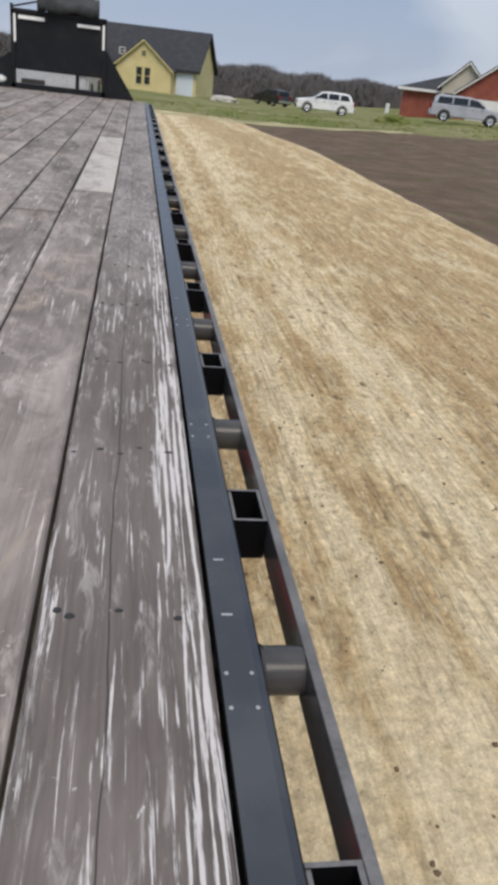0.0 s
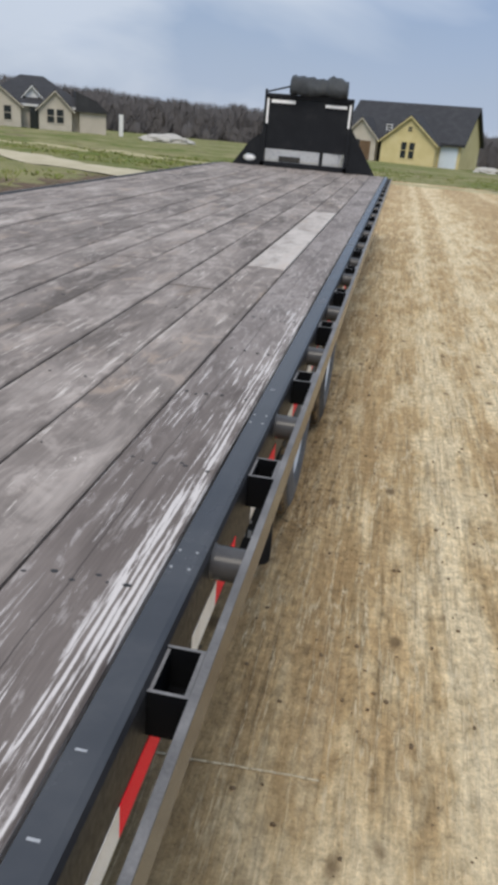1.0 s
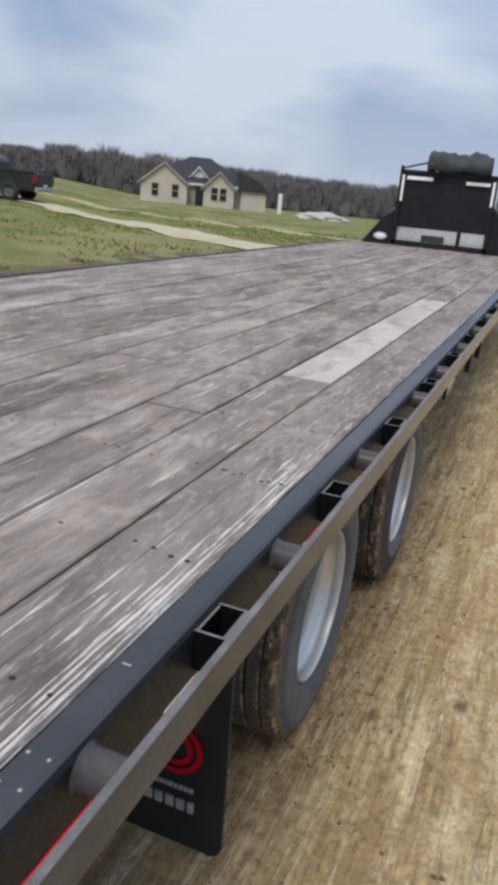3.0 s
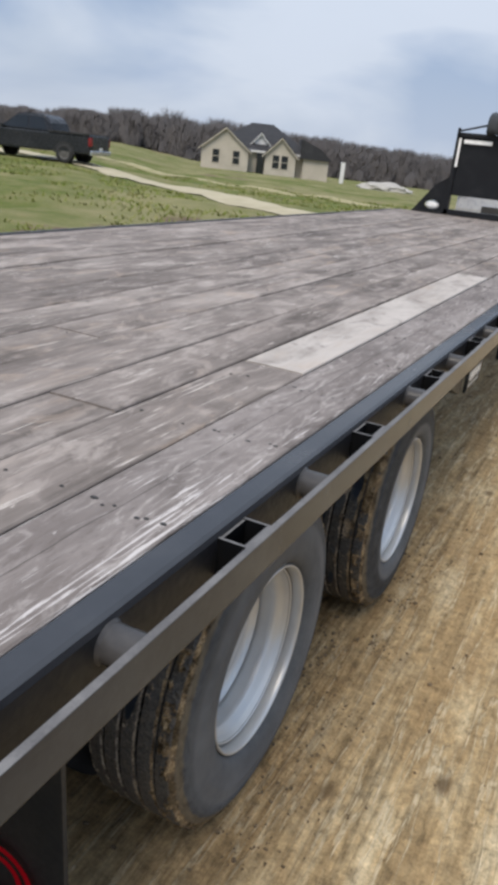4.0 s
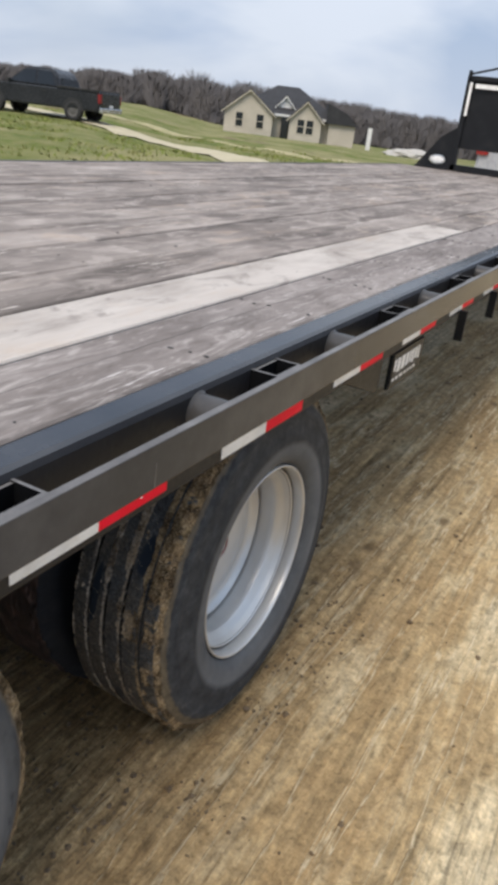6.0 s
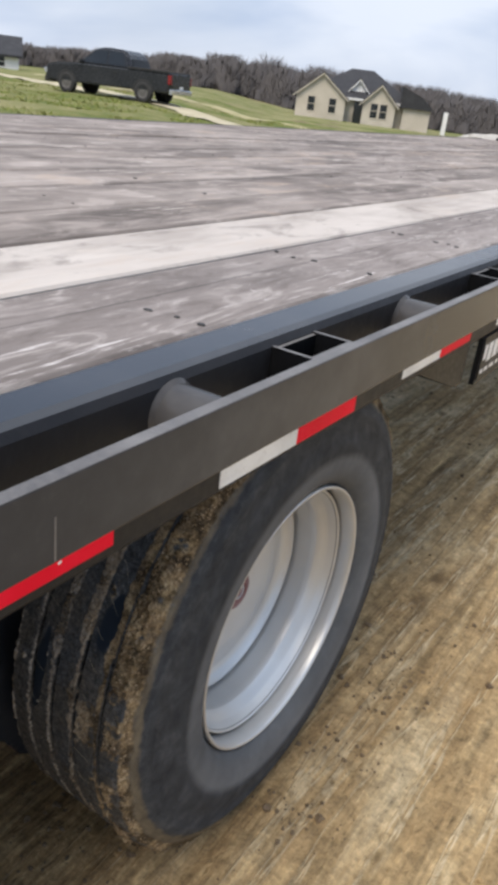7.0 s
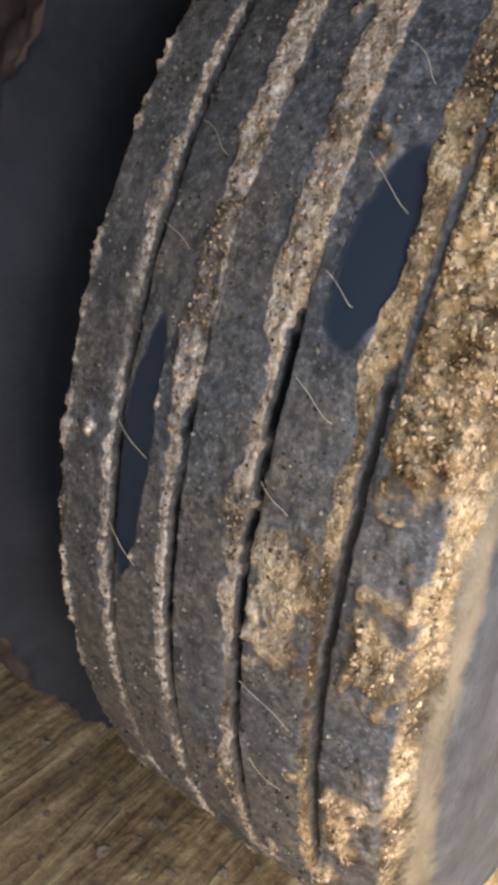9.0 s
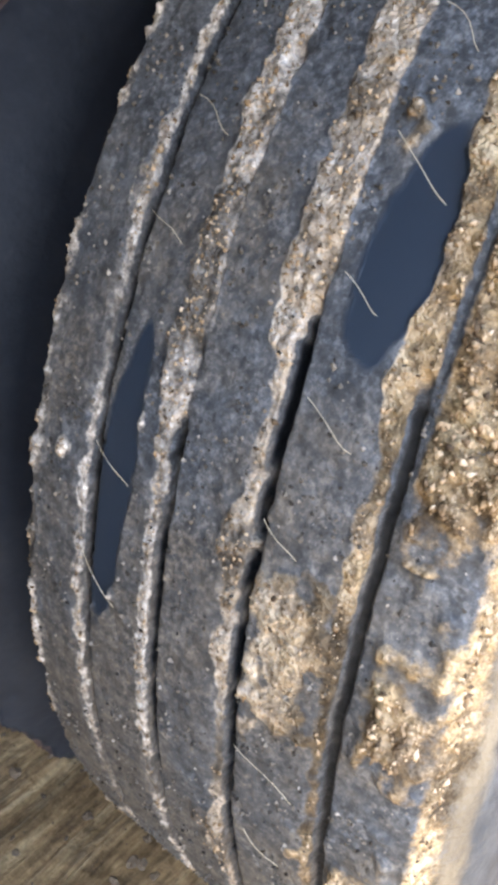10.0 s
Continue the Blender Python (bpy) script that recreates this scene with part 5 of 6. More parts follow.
# mud flaps behind the rear wheels
for x0, x1 in ((-0.56, -0.05), (LEFT + 0.05, LEFT + 0.56)):
    FY = 2.86
    turn = [(x1 - 0.035 + 0.035 * math.sin(a), 0.135 - 0.035 * math.cos(a)) for a in [math.pi / 2 * i / 6 for i in range(7)]]
    turn += [(x1, 0.74), (x0, 0.74)] + [(x0 + 0.035 - 0.035 * math.cos(a), 0.135 - 0.035 * math.sin(a)) for a in [math.pi / 2 * i / 6 for i in range(7)]]
    bm = prism(bmesh.new(), turn, 1, FY, FY + 0.009)
    for v in bm.verts:
        v.co.y += 0.03 * ((0.742 - v.co.z) / 0.64) ** 2
    flap = part("mud_flap", bm, M_FLAP, trailer, "black rubber mud flap with a red ring emblem")
    cx, cz = x0 + 0.39, 0.375
    bm = bmesh.new()
    for ra, rb in ((0.068, 0.056), (0.046, 0.034)):
        pts = []
        for i in range(32):
            a0, a1 = 2 * math.pi * i / 32, 2 * math.pi * (i + 1) / 32
            vs = [bm.verts.new((cx + r * math.cos(a), FY + 0.008, cz + r * math.sin(a))) for r, a in ((ra, a0), (rb, a0), (rb, a1), (ra, a1))]
            bm.faces.new(vs)
    bmesh.ops.solidify(bm, geom=bm.faces[:], thickness=0.0015)
    part("emblem", bm, M_RED, flap, "red double ring emblem")
    rng = random.Random(3)
    for row, h, s in ((0.262, 0.011, 0.01), (0.205, 0.028, 0.022)):
        bm = bmesh.new()
        x = x0 + 0.27
        while x < x1 - 0.07:
            w = s * rng.uniform(0.6, 1.0)
            box(bm, x, x + w, FY + 0.0195, FY + 0.0265, row, row + h)
            x += w + s * 0.35
        for v in bm.verts:
            v.co.y = FY - 0.0012 if v.co.y < FY + 0.0235 else FY + 0.004
            v.co.y += 0.03 * ((0.742 - v.co.z) / 0.64) ** 2
        part("marking", bm, M_MARK, flap, "line of pale unreadable lettering")
for ob in bpy.data.objects:
    if ob.name.startswith("emblem"):
        for v in ob.data.vertices:
            v.co.y = v.co.y - 0.0105 + 0.03 * ((0.742 - v.co.z) / 0.64) ** 2


# ---- houses ----
M_SHINGLE = worn("dark_shingles", (0.032, 0.033, 0.037), (0.022, 0.022, 0.025), (0.055, 0.055, 0.058), 1.5, 0.9, bump=0.5, dist=0.02)
M_CREAM = worn("pale_house_wrap", (0.5, 0.455, 0.385), (0.41, 0.37, 0.305), (0.6, 0.55, 0.475), 0.8, 0.8)
M_YELLOW = worn("yellow_sheathing", (0.62, 0.53, 0.27), (0.53, 0.44, 0.21), (0.7, 0.61, 0.36), 0.8, 0.8)
M_BRICK = worn("red_brickwork", (0.27, 0.075, 0.05), (0.18, 0.05, 0.035), (0.36, 0.13, 0.09), 1.2, 0.85)
M_TRIM = worn("white_trim", (0.74, 0.74, 0.73), (0.62, 0.62, 0.6), (0.8, 0.8, 0.8), 1.5, 0.6)
M_PALE_BLUE = worn("pale_garage_door", (0.62, 0.7, 0.78), (0.55, 0.62, 0.7), (0.72, 0.78, 0.83), 1.0, 0.5)


def gable_front(house, x, w, y, h, rise, mat, deep=4.0, rake_mat=None):
    """A gabled bay in front of the house: wall with its pointed top and a roof of two slopes."""
    bm = prism(bmesh.new(), [(x - w / 2, 0), (x + w / 2, 0), (x + w / 2, h), (x, h + rise), (x - w / 2, h)], 1, y, y + deep)
    part("gable_wall", bm, mat, house)
    e, t = 0.35, 0.16
    s = rise / (w / 2)
    pts = [(x - w / 2 - e, h - e * s), (x, h + rise), (x + w / 2 + e, h - e * s), (x + w / 2 + e, h - e * s + t), (x, h + rise + t), (x - w / 2 - e, h - e * s + t)]
    part("gable_roof", prism(bmesh.new(), pts, 1, y - 0.3, y + deep), M_SHINGLE, house)
    rake = [(x - w / 2 - e - 0.02, h - e * s - 0.1), (x, h + rise - 0.12), (x + w / 2 + e + 0.02, h - e * s - 0.1), (x + w / 2 + e + 0.02, h - e * s + 0.04), (x, h + rise + 0.03), (x - w / 2 - e - 0.02, h - e * s + 0.04)]
    part("rake_trim", prism(bmesh.new(), rake, 1, y - 0.34, y - 0.305), rake_mat or M_TRIM, house)


def window(house, x, y, z, w, h, mat=None):
    fr = bmesh.new()
    for it in ((x - w / 2 - 0.08, x + w / 2 + 0.08, y - 0.05, y + 0.02, z - 0.08, z), (x - w / 2 - 0.08, x + w / 2 + 0.08, y - 0.05, y + 0.02, z + h, z + h + 0.08),
               (x - w / 2 - 0.08, x - w / 2, y - 0.05, y + 0.02, z, z + h), (x + w / 2, x + w / 2 + 0.08, y - 0.05, y + 0.02, z, z + h), (x - w / 2, x + w / 2, y - 0.04, y + 0.01, z + h * 0.5 - 0.03, z + h * 0.5 + 0.03)):
        box(fr, *it)
    frame_ob = part("window_frame", fr, mat or M_TRIM, house)
    part("pane", boxes((x - w / 2, x + w / 2, y - 0.03, y - 0.012, z, z + h)), M_GLASS, frame_ob)


def gable_house(name, label, at, turn, w, d, h, rise, wall, hip):
    house = root(name, label, "house", at=at, turn=turn)
    part("wall", boxes((-w / 2, w / 2, 0, d, -1.2, h)), wall, house)
    bm = bmesh.new()
    e = 0.45
    x0, x1, y0, y1 = -w / 2 - e, w / 2 + e, -e, d + e
    run = min(d / 2 + e, w / 2) if hip else 0.0
    a = [bm.verts.new(p) for p in ((x0, y0, h - 0.1), (x1, y0, h - 0.1), (x1, y1, h - 0.1), (x0, y1, h - 0.1))]
    r0, r1 = bm.verts.new((x0 + run, d / 2, h + rise)), bm.verts.new((x1 - run, d / 2, h + rise))
    for f in ((a[0], a[1], r1, r0), (a[1], a[2], r1), (a[2], a[3], r0, r1), (a[3], a[0], r0), (a[3], a[2], a[1], a[0])):
        bm.faces.new(f)
    bmesh.ops.recalc_face_normals(bm, faces=bm.faces[:])
    if hip:
        part("roof", bm, M_SHINGLE, house)
    else:
        bm.free()
        s = rise / (d / 2)
        pts = [(-e, h - e * s), (d / 2, h + rise), (d + e, h - e * s), (d + e, h - e * s + 0.18), (d / 2, h + rise + 0.18), (-e, h - e * s + 0.18)]
        part("roof", prism(bmesh.new(), pts, 0, x0, x1), M_SHINGLE, house)
        part("end_wall", prism(bmesh.new(), [(0.01, h), (d - 0.01, h), (d / 2, h + rise - 0.02)], 0, -w / 2 + 0.005, w / 2 - 0.005), wall, house)
    part("eave_trim", boxes((x0 - 0.02, x1 + 0.02, y0 - 0.03, y0, h - 0.3, h - 0.08)), M_TRIM if hip else M_SHINGLE, house)
    return house


# pale house with a hipped roof, two gabled bays and a low garage end
hz = land(-39.3, 86.1)
wh = gable_house("pale_house", "unfinished pale house with a dark hipped roof", (-40.65, 85.45, hz - 0.05), 25.6, 11.5, 9, 2.6, 2.9, M_CREAM, True)
gable_front(wh, -3.9, 5.3, -1.6, 2.4, 2.15, M_CREAM, 5, M_CREAM)
gable_front(wh, 2.4, 3.5, -1.2, 2.3, 1.75, M_CREAM, 5, M_CREAM)
gable_front(wh, 0.0, 1.6, 0.7, 3.5, 0.9, M_TRIM, 3)
for x, y in ((-4.9, -1.6), (-2.6, -1.6), (1.9, -1.2), (2.9, -1.2)):
    window(wh, x, y, 0.8, 0.75, 1.4, M_CREAM)
part("entrance", boxes((-0.3, 0.55, -0.33, -0.3, 0, 2.2)), M_GLASS, wh)
part("garage_wall", boxes((5.0, 7.9, -0.8, 6, -1.2, 2.1)), M_CREAM, wh, "pale garage end")
bm = bmesh.new()
prism(bm, [(4.6, 2.1), (8.3, 2.1), (6.9, 3.3), (4.6, 4.2)], 1, -1.1, 6.4)
part("garage_roof", bm, M_SHINGLE, wh)
part("porch_post", boxes((9.4, 9.85, -0.5, -0.05, -1.2, 2.2)), M_TRIM, wh)

# yellow house with a front gable
yz = land(1, 91)
yh = gable_house("yellow_house", "unfinished yellow-sheathed house with a dark roof", (-0.4, 91.8, yz - 0.1), -16, 13.2, 9.5, 2.6, 3.6, M_YELLOW, False)
gable_front(yh, 1.2, 6.0, -1.5, 2.4, 2.5, M_YELLOW, 5, M_YELLOW)
gable_front(yh, -4.4, 3.6, -1.0, 2.6, 1.8, M_CREAM, 5, M_CREAM)
for x in (0.75, 1.65):
    window(yh, x, -1.5, 0.7, 0.6, 1.6, M_YELLOW)
window(yh, 1.2, -1.5, 3.4, 0.45, 0.45, M_YELLOW)
window(yh, -1.6, -0.02, 3.4, 0.5, 0.5)
part("garage_door", boxes((4.4, 6.3, -0.06, 0.0, 0, 2.2)), M_PALE_BLUE, yh, "pale blue garage door")
part("entrance", boxes((-2.7, -1.9, -0.04, 0.0, 0, 2.1)), M_GLASS, yh)
part("garage_door", boxes((-4.6, -3.2, -1.06, -1.0, 0, 2.1)), worn("brown_garage_door", (0.14, 0.085, 0.045), (0.1, 0.06, 0.03), (0.19, 0.12, 0.07), 1.5, 0.7), yh, "brown garage door")

# red brick house with white trim
rz = land(29, 70)
rh = gable_house("brick_house", "red brick house with white trim and garage", (30.2, 71.5, rz - 0.1), -22, 14, 9, 2.2, 1.6, M_BRICK, True)
gable_front(rh, 0.9, 6.0, -1.5, 2.3, 2.3, M_BRICK, 5)
gable_front(rh, -1.6, 4.0, -0.9, 2.7, 1.9, M_CREAM, 4)
part("garage_door", boxes((-1.1, 2.8, -1.56, -1.5, 0, 1.8)), M_TRIM, rh, "white garage door")
part("entrance", boxes((-3.3, -2.4, -0.94, -0.9, 0, 2.0)), M_GLASS, rh)

# low white building with a dark roof
wz = land(-66.5, 66)
low = gable_house("white_building", "low white building with a dark shed roof", (-71.4, 60.8, wz - 0.8), 49, 6.6, 6, 2.1, 1.6, M_TRIM, False)
window(low, 1.5, 0, 0.9, 0.9, 0.9)
M_RV = worn("white_trailer_skin", (0.72, 0.74, 0.78), (0.6, 0.62, 0.66), (0.8, 0.8, 0.82), 1.0, 0.4)

M_STRIPE = worn("faded_stripe_paint", (0.3, 0.33, 0.42), (0.24, 0.26, 0.34), (0.38, 0.41, 0.5), 1.0, 0.5)

# ---- vehicles ----
M_TYRE2 = worn("car_tyre", (0.025, 0.025, 0.026), (0.015, 0.015, 0.015), (0.05, 0.05, 0.05), 4.0, 0.8)
M_LAMP_RED = worn("red_tail_lamp", (0.22, 0.014, 0.014), (0.15, 0.01, 0.01), (0.3, 0.025, 0.025), 4.0, 0.2)
M_CHROME = worn("bright_bumper", (0.7, 0.7, 0.72), (0.5, 0.5, 0.5), (0.8, 0.8, 0.8), 4.0, 0.2, 0.9, 0.05)


def paint(name, c, rough=0.3):
    return worn(name, c, tuple(v * 0.75 for v in c), tuple(min(0.85, v * 1.15 + 0.01) for v in c), 1.0, rough, 0.0, 0.02, 0.001, amount=0.2)


def wheel_mesh(r, w):
    bm = lathe([(r * 0.6, w), (r * 0.66, w * 1.05), (r * 0.93, w), (r, w * 0.8), (r, -w), (r * 0.6, -w)], 28)
    return mesh_of("wheel", bm, M_TYRE2, True)


def cap_mesh(r, w, mat):
    bm = lathe([(r * 0.62, w * 0.95), (r * 0.55, w * 0.7), (r * 0.3, w * 0.85), (0.002, w * 0.9)], 20)
    return mesh_of("rim", bm, mat, True)


def vehicle(name, label, category, at, turn, mat, length, width, lower, cabin, glass, wheels, r=0.36, tail=True, lamp=(0.78, 1.12), rim_mat=None):
    """Faces +x. lower and cabin: side outlines; glass: side window outlines; wheels: their places along the length."""
    car = root(name, label, category, at=at, turn=turn)
    bm = prism(bmesh.new(), lower, 1, -width / 2, width / 2)
    bmesh.ops.bevel(bm, geom=[e for e in bm.edges if abs(e.verts[0].co.y - e.verts[1].co.y) < 1e-6], offset=0.06, segments=3, affect="EDGES")
    part("body", bm, mat, car, smooth=False)
    bm = prism(bmesh.new(), cabin, 1, -width / 2 + 0.06, width / 2 - 0.06)
    top = max(z for _, z in cabin)
    low_z = min(z for _, z in cabin)
    for v in bm.verts:
        v.co.y *= 1 - 0.16 * (v.co.z - low_z) / (top - low_z)
    bmesh.ops.bevel(bm, geom=bm.edges[:], offset=0.09, segments=3, affect="EDGES")
    part("cabin", bm, mat, car)
    for s in (-1, 1):
        for g in glass:
            bm = prism(bmesh.new(), g, 1, -0.005, 0.005)
            for v in bm.verts:
                inset = (width / 2 - 0.06) * (1 - 0.16 * (v.co.z - low_z) / (top - low_z)) + 0.004
                v.co.y = s * (inset + v.co.y)
            part("side_window", bm, M_GLASS, car)
    xs = [p[0] for p in cabin]
    back, front = sorted(cabin, key=lambda p: p[0])[:2], sorted(cabin, key=lambda p: -p[0])[:2]
    for nm, (p, q) in (("rear_window", back), ("windscreen", front)):
        p, q = (p, q) if p[1] < q[1] else (q, p)
        sgn = -1 if nm == "rear_window" else 1
        a, b = Vector((p[0], p[1])), Vector((q[0], q[1]))
        lo_, hi_ = a.lerp(b, 0.18), a.lerp(b, 0.88)
        bm = bmesh.new()
        vs = [bm.verts.new((c.x + sgn * 0.012, y * (1 - 0.16 * (c.y - low_z) / (top - low_z)), c.y)) for c, y in
              ((lo_, -width / 2 + 0.2), (lo_, width / 2 - 0.2), (hi_, width / 2 - 0.22), (hi_, -width / 2 + 0.22))]
        bm.faces.new(vs)
        bmesh.ops.solidify(bm, geom=bm.faces[:], thickness=0.01)
        part(nm, bm, M_GLASS, car)
    wm, cm = wheel_mesh(r, 0.11), cap_mesh(r, 0.11, rim_mat or M_CHROME)
    for x in wheels:
        for s in (-1, 1):
            m = pose(x, s * (width / 2 - 0.1), r, 0, 0, 90 * s)
            tyre_ob = part_mesh("wheel", wm, car, m)
            part_mesh("rim", cm, tyre_ob)
    for x in wheels:
        for s in (-1, 1):
            bm = bmesh.new()
            for ra, rb in ((r * 1.22, r * 1.02),):
                for k in range(16):
                    a0, a1 = math.pi * k / 16, math.pi * (k + 1) / 16
                    bm.faces.new([bm.verts.new((x + q * math.cos(a), s * (width / 2 + 0.004), r + q * math.sin(a))) for q, a in ((ra, a0), (rb, a0), (rb, a1), (ra, a1))])
            bmesh.ops.remove_doubles(bm, verts=bm.verts[:], dist=1e-4)
            bmesh.ops.solidify(bm, geom=bm.faces[:], thickness=0.03)
            part("wheel_arch", bm, M_TYRE2, car, "dark wheel arch")
    fx = max(p[0] for p in cabin) - 0.35
    for s in (-1, 1):
        bm = boxes((fx - 0.06, fx + 0.06, s * (width / 2 + 0.07) - 0.1, s * (width / 2 + 0.07) + 0.1, low_z + 0.04, low_z + 0.2), bevel=0.03)
        part("wing_mirror", bm, M_TYRE2, car)
        for dx in (0.0, -0.95):
            part("door_handle", boxes((fx - 0.75 + dx, fx - 0.58 + dx, s * (width / 2 - 0.02) - 0.02, s * (width / 2 - 0.02) + 0.045, low_z - 0.16, low_z - 0.12), bevel=0.008), M_TYRE2, car)
    x0, x1 = min(p[0] for p in lower), max(p[0] for p in lower)
    part("bumper_skirt", boxes((x1 - 0.2, x1 + 0.05, -width / 2 + 0.06, width / 2 - 0.06, 0.34, 0.58), bevel=0.05), M_TYRE2, car)
    part("rear_bumper", boxes((x0 - 0.08, x0 + 0.05, -width / 2 + 0.05, width / 2 - 0.05, 0.42, 0.62), bevel=0.03), M_CHROME if tail else mat, car)
    for s in (-1, 1):
        part("tail_lamp", boxes((x0 - 0.02, x0 + 0.1, s * (width / 2 - 0.12) - 0.1, s * (width / 2 - 0.12) + 0.125, lamp[0], lamp[1]), bevel=0.02), M_LAMP_RED, car)
        part("headlight", boxes((x1 - 0.14, x1 + 0.015, s * (width / 2 - 0.2) - 0.16, s * (width / 2 - 0.2) + 0.205, 0.68, 0.86), bevel=0.02), M_CHROME, car)
    return car


SUV_LOW = [(-2.3, 0.3), (2.3, 0.3), (2.38, 0.6), (2.3, 0.92), (1.2, 1.08), (-2.25, 1.1), (-2.36, 0.7)]
SUV_CAB = [(-2.2, 1.06), (1.15, 1.06), (0.35, 1.6), (-0.2, 1.68), (-1.6, 1.67), (-1.95, 1.58)]
SUV_GLASS = [[(-1.95, 1.14), (-1.15, 1.14), (-1.15, 1.55), (-1.75, 1.54)], [(-1.05, 1.14), (-0.2, 1.14), (-0.2, 1.57), (-1.05, 1.57)], [(-0.1, 1.14), (0.9, 1.14), (0.32, 1.52), (-0.1, 1.57)]]
vehicle("white_car", "white sport utility car parked on the grass", "car", (14.9, 66.6, land(14.9, 66.6) + 0.02), 172, paint("white_paint", (0.78, 0.79, 0.8)), 4.7, 1.85,
        SUV_LOW, SUV_CAB, SUV_GLASS, (-1.4, 1.45))
VAN_LOW = [(-2.55, 0.35), (2.5, 0.35), (2.55, 0.7), (2.45, 0.95), (1.3, 1.08), (-2.5, 1.12), (-2.62, 0.7)]
VAN_CAB = [(-2.45, 1.08), (1.3, 1.06), (0.6, 1.6), (0.0, 1.72), (-2.0, 1.72), (-2.4, 1.55)]
VAN_GLASS = [[(-2.2, 1.18), (-1.2, 1.18), (-1.2, 1.58), (-2.1, 1.57)], [(-1.1, 1.18), (-0.1, 1.18), (-0.1, 1.6), (-1.1, 1.6)], [(0.0, 1.18), (1.05, 1.16), (0.55, 1.53), (0.0, 1.6)]]
vehicle("silver_car", "silver station wagon parked on the grass", "car", (22.7, 55.9, land(22.7, 55.9)), -18, paint("silver_paint", (0.4, 0.41, 0.46)), 5.1, 1.85,
        VAN_LOW, VAN_CAB, VAN_GLASS, (-1.6, 1.6))
vehicle("dark_car", "small dark car parked by the woods", "car", (14.6, 92, land(14.6, 92)), 120, paint("dark_paint", (0.02, 0.02, 0.022)), 4.7, 1.85,
        SUV_LOW, SUV_CAB, SUV_GLASS, (-1.4, 1.45))
PU_LOW = [(-2.9, 0.45), (2.8, 0.42), (2.9, 0.75), (2.82, 1.08), (1.25, 1.2), (-2.88, 1.22), (-2.95, 0.8)]
PU_CAB = [(-0.95, 1.16), (1.3, 1.16), (0.62, 1.78), (0.2, 1.88), (-0.6, 1.87), (-0.85, 1.75)]
PU_GLASS = [[(-0.75, 1.26), (-0.05, 1.26), (-0.05, 1.74), (-0.65, 1.73)], [(0.05, 1.26), (1.08, 1.26), (0.58, 1.7), (0.05, 1.75)]]
DC_CAB = [(-1.15, 1.14), (1.5, 1.14), (0.95, 1.5), (0.55, 1.8), (0.1, 1.88), (-0.75, 1.84), (-1.0, 1.62)]
DC_GLASS = [[(-0.88, 1.26), (-0.1, 1.26), (-0.1, 1.74), (-0.72, 1.72)], [(0.0, 1.26), (1.1, 1.26), (0.88, 1.46), (0.5, 1.71), (0.0, 1.75)]]
DC_LOW = [(-2.9, 0.45), (2.8, 0.42), (2.92, 0.7), (2.8, 1.02), (2.4, 1.12), (1.3, 1.2), (-2.88, 1.2), (-2.95, 0.8)]
truck = vehicle("pickup_truck", "black pickup truck parked on the driveway", "truck", (-24.1, 29.95, land(-24.1, 29.95) - 0.04), 193, paint("black_paint", (0.018, 0.019, 0.022), 0.25), 5.9, 2.0,
                DC_LOW, DC_CAB, DC_GLASS, (-1.75, 1.85), 0.4, rim_mat=M_DARK_GREY)
for y in (-1.0, 0.92):
    part("cargo_bed_rail", boxes((-2.9, -1.0, y, y + 0.08, 1.2, 1.27), bevel=0.01), M_TYRE2, truck)

part("tailgate", boxes((-2.975, -2.93, -0.84, 0.84, 0.68, 1.19), bevel=0.015), bpy.data.materials["black_paint"], truck)
part("number_plate", boxes((-2.985, -2.976, -0.16, 0.16, 0.64, 0.74)), M_TRIM, truck, "pale number plate")

# pale pickup truck standing ahead of the trailer; white paint greyed for its shade
tow = vehicle("pickup_truck", "pale pickup truck parked ahead of the flatbed trailer", "truck", (-2.25, 22.35, land(-2.25, 22.35)), 90, paint("greyed_white_paint", (0.34, 0.35, 0.37)), 5.9, 2.0,
              PU_LOW, PU_CAB, PU_GLASS, (-1.75, 1.8), 0.4, lamp=(1.07, 1.19))
for y in (-1.0, 0.92):
    part("cargo_bed_rail", boxes((-2.9, -1.0, y, y + 0.08, 1.2, 1.27), bevel=0.01), M_TYRE2, tow)
part("tailgate_badge", boxes((-3.0, -2.94, -0.06, 0.44, 0.72, 0.88), bevel=0.02), M_TYRE2, tow, "dark recessed tailgate panel")

# white box trailer by the low building
rv = root("box_trailer", "white enclosed box trailer beside the building", "trailer", at=(-48.6, 39.4, land(-48.6, 39.4) - 0.8), turn=46)
part("body", boxes((-2.4, 2.4, -1.1, 1.1, 0.9, 2.9), bevel=0.08), M_RV, rv)
for z in (1.25, 1.75, 2.25):
    part("stripe", boxes((-2.3, 2.3, -1.112, -1.102, z, z + 0.16)), M_STRIPE, rv, "faded blue-grey stripe")
part("skirt", boxes((-2.3, 2.3, -1.1, -1.05, 0.45, 0.9)), M_REDHUB, rv, "dark red skirt")
wm = wheel_mesh(0.36, 0.11)
for x in (-0.45, 0.45):
    for s in (-1, 1):
        part_mesh("wheel", wm, rv, pose(x, s * 0.95, 0.36, 0, 0, 90 * s))
part("chassis", boxes((-2.3, 3.3, -0.8, 0.8, 0.55, 0.9)), M_DARK, rv)

# white pipe marker and a brush heap in the soil
pz = land(16.0, 53)
bm = bmesh.new()
tube(bm, (0, 0, -0.1), (0, 0, 1.1), 0.14, 0.13)
mk = thing("utility_marker", bm, M_TRIM, "white utility post standing in the field", "post")
mk.matrix_basis = pose(16.0, 53, pz)


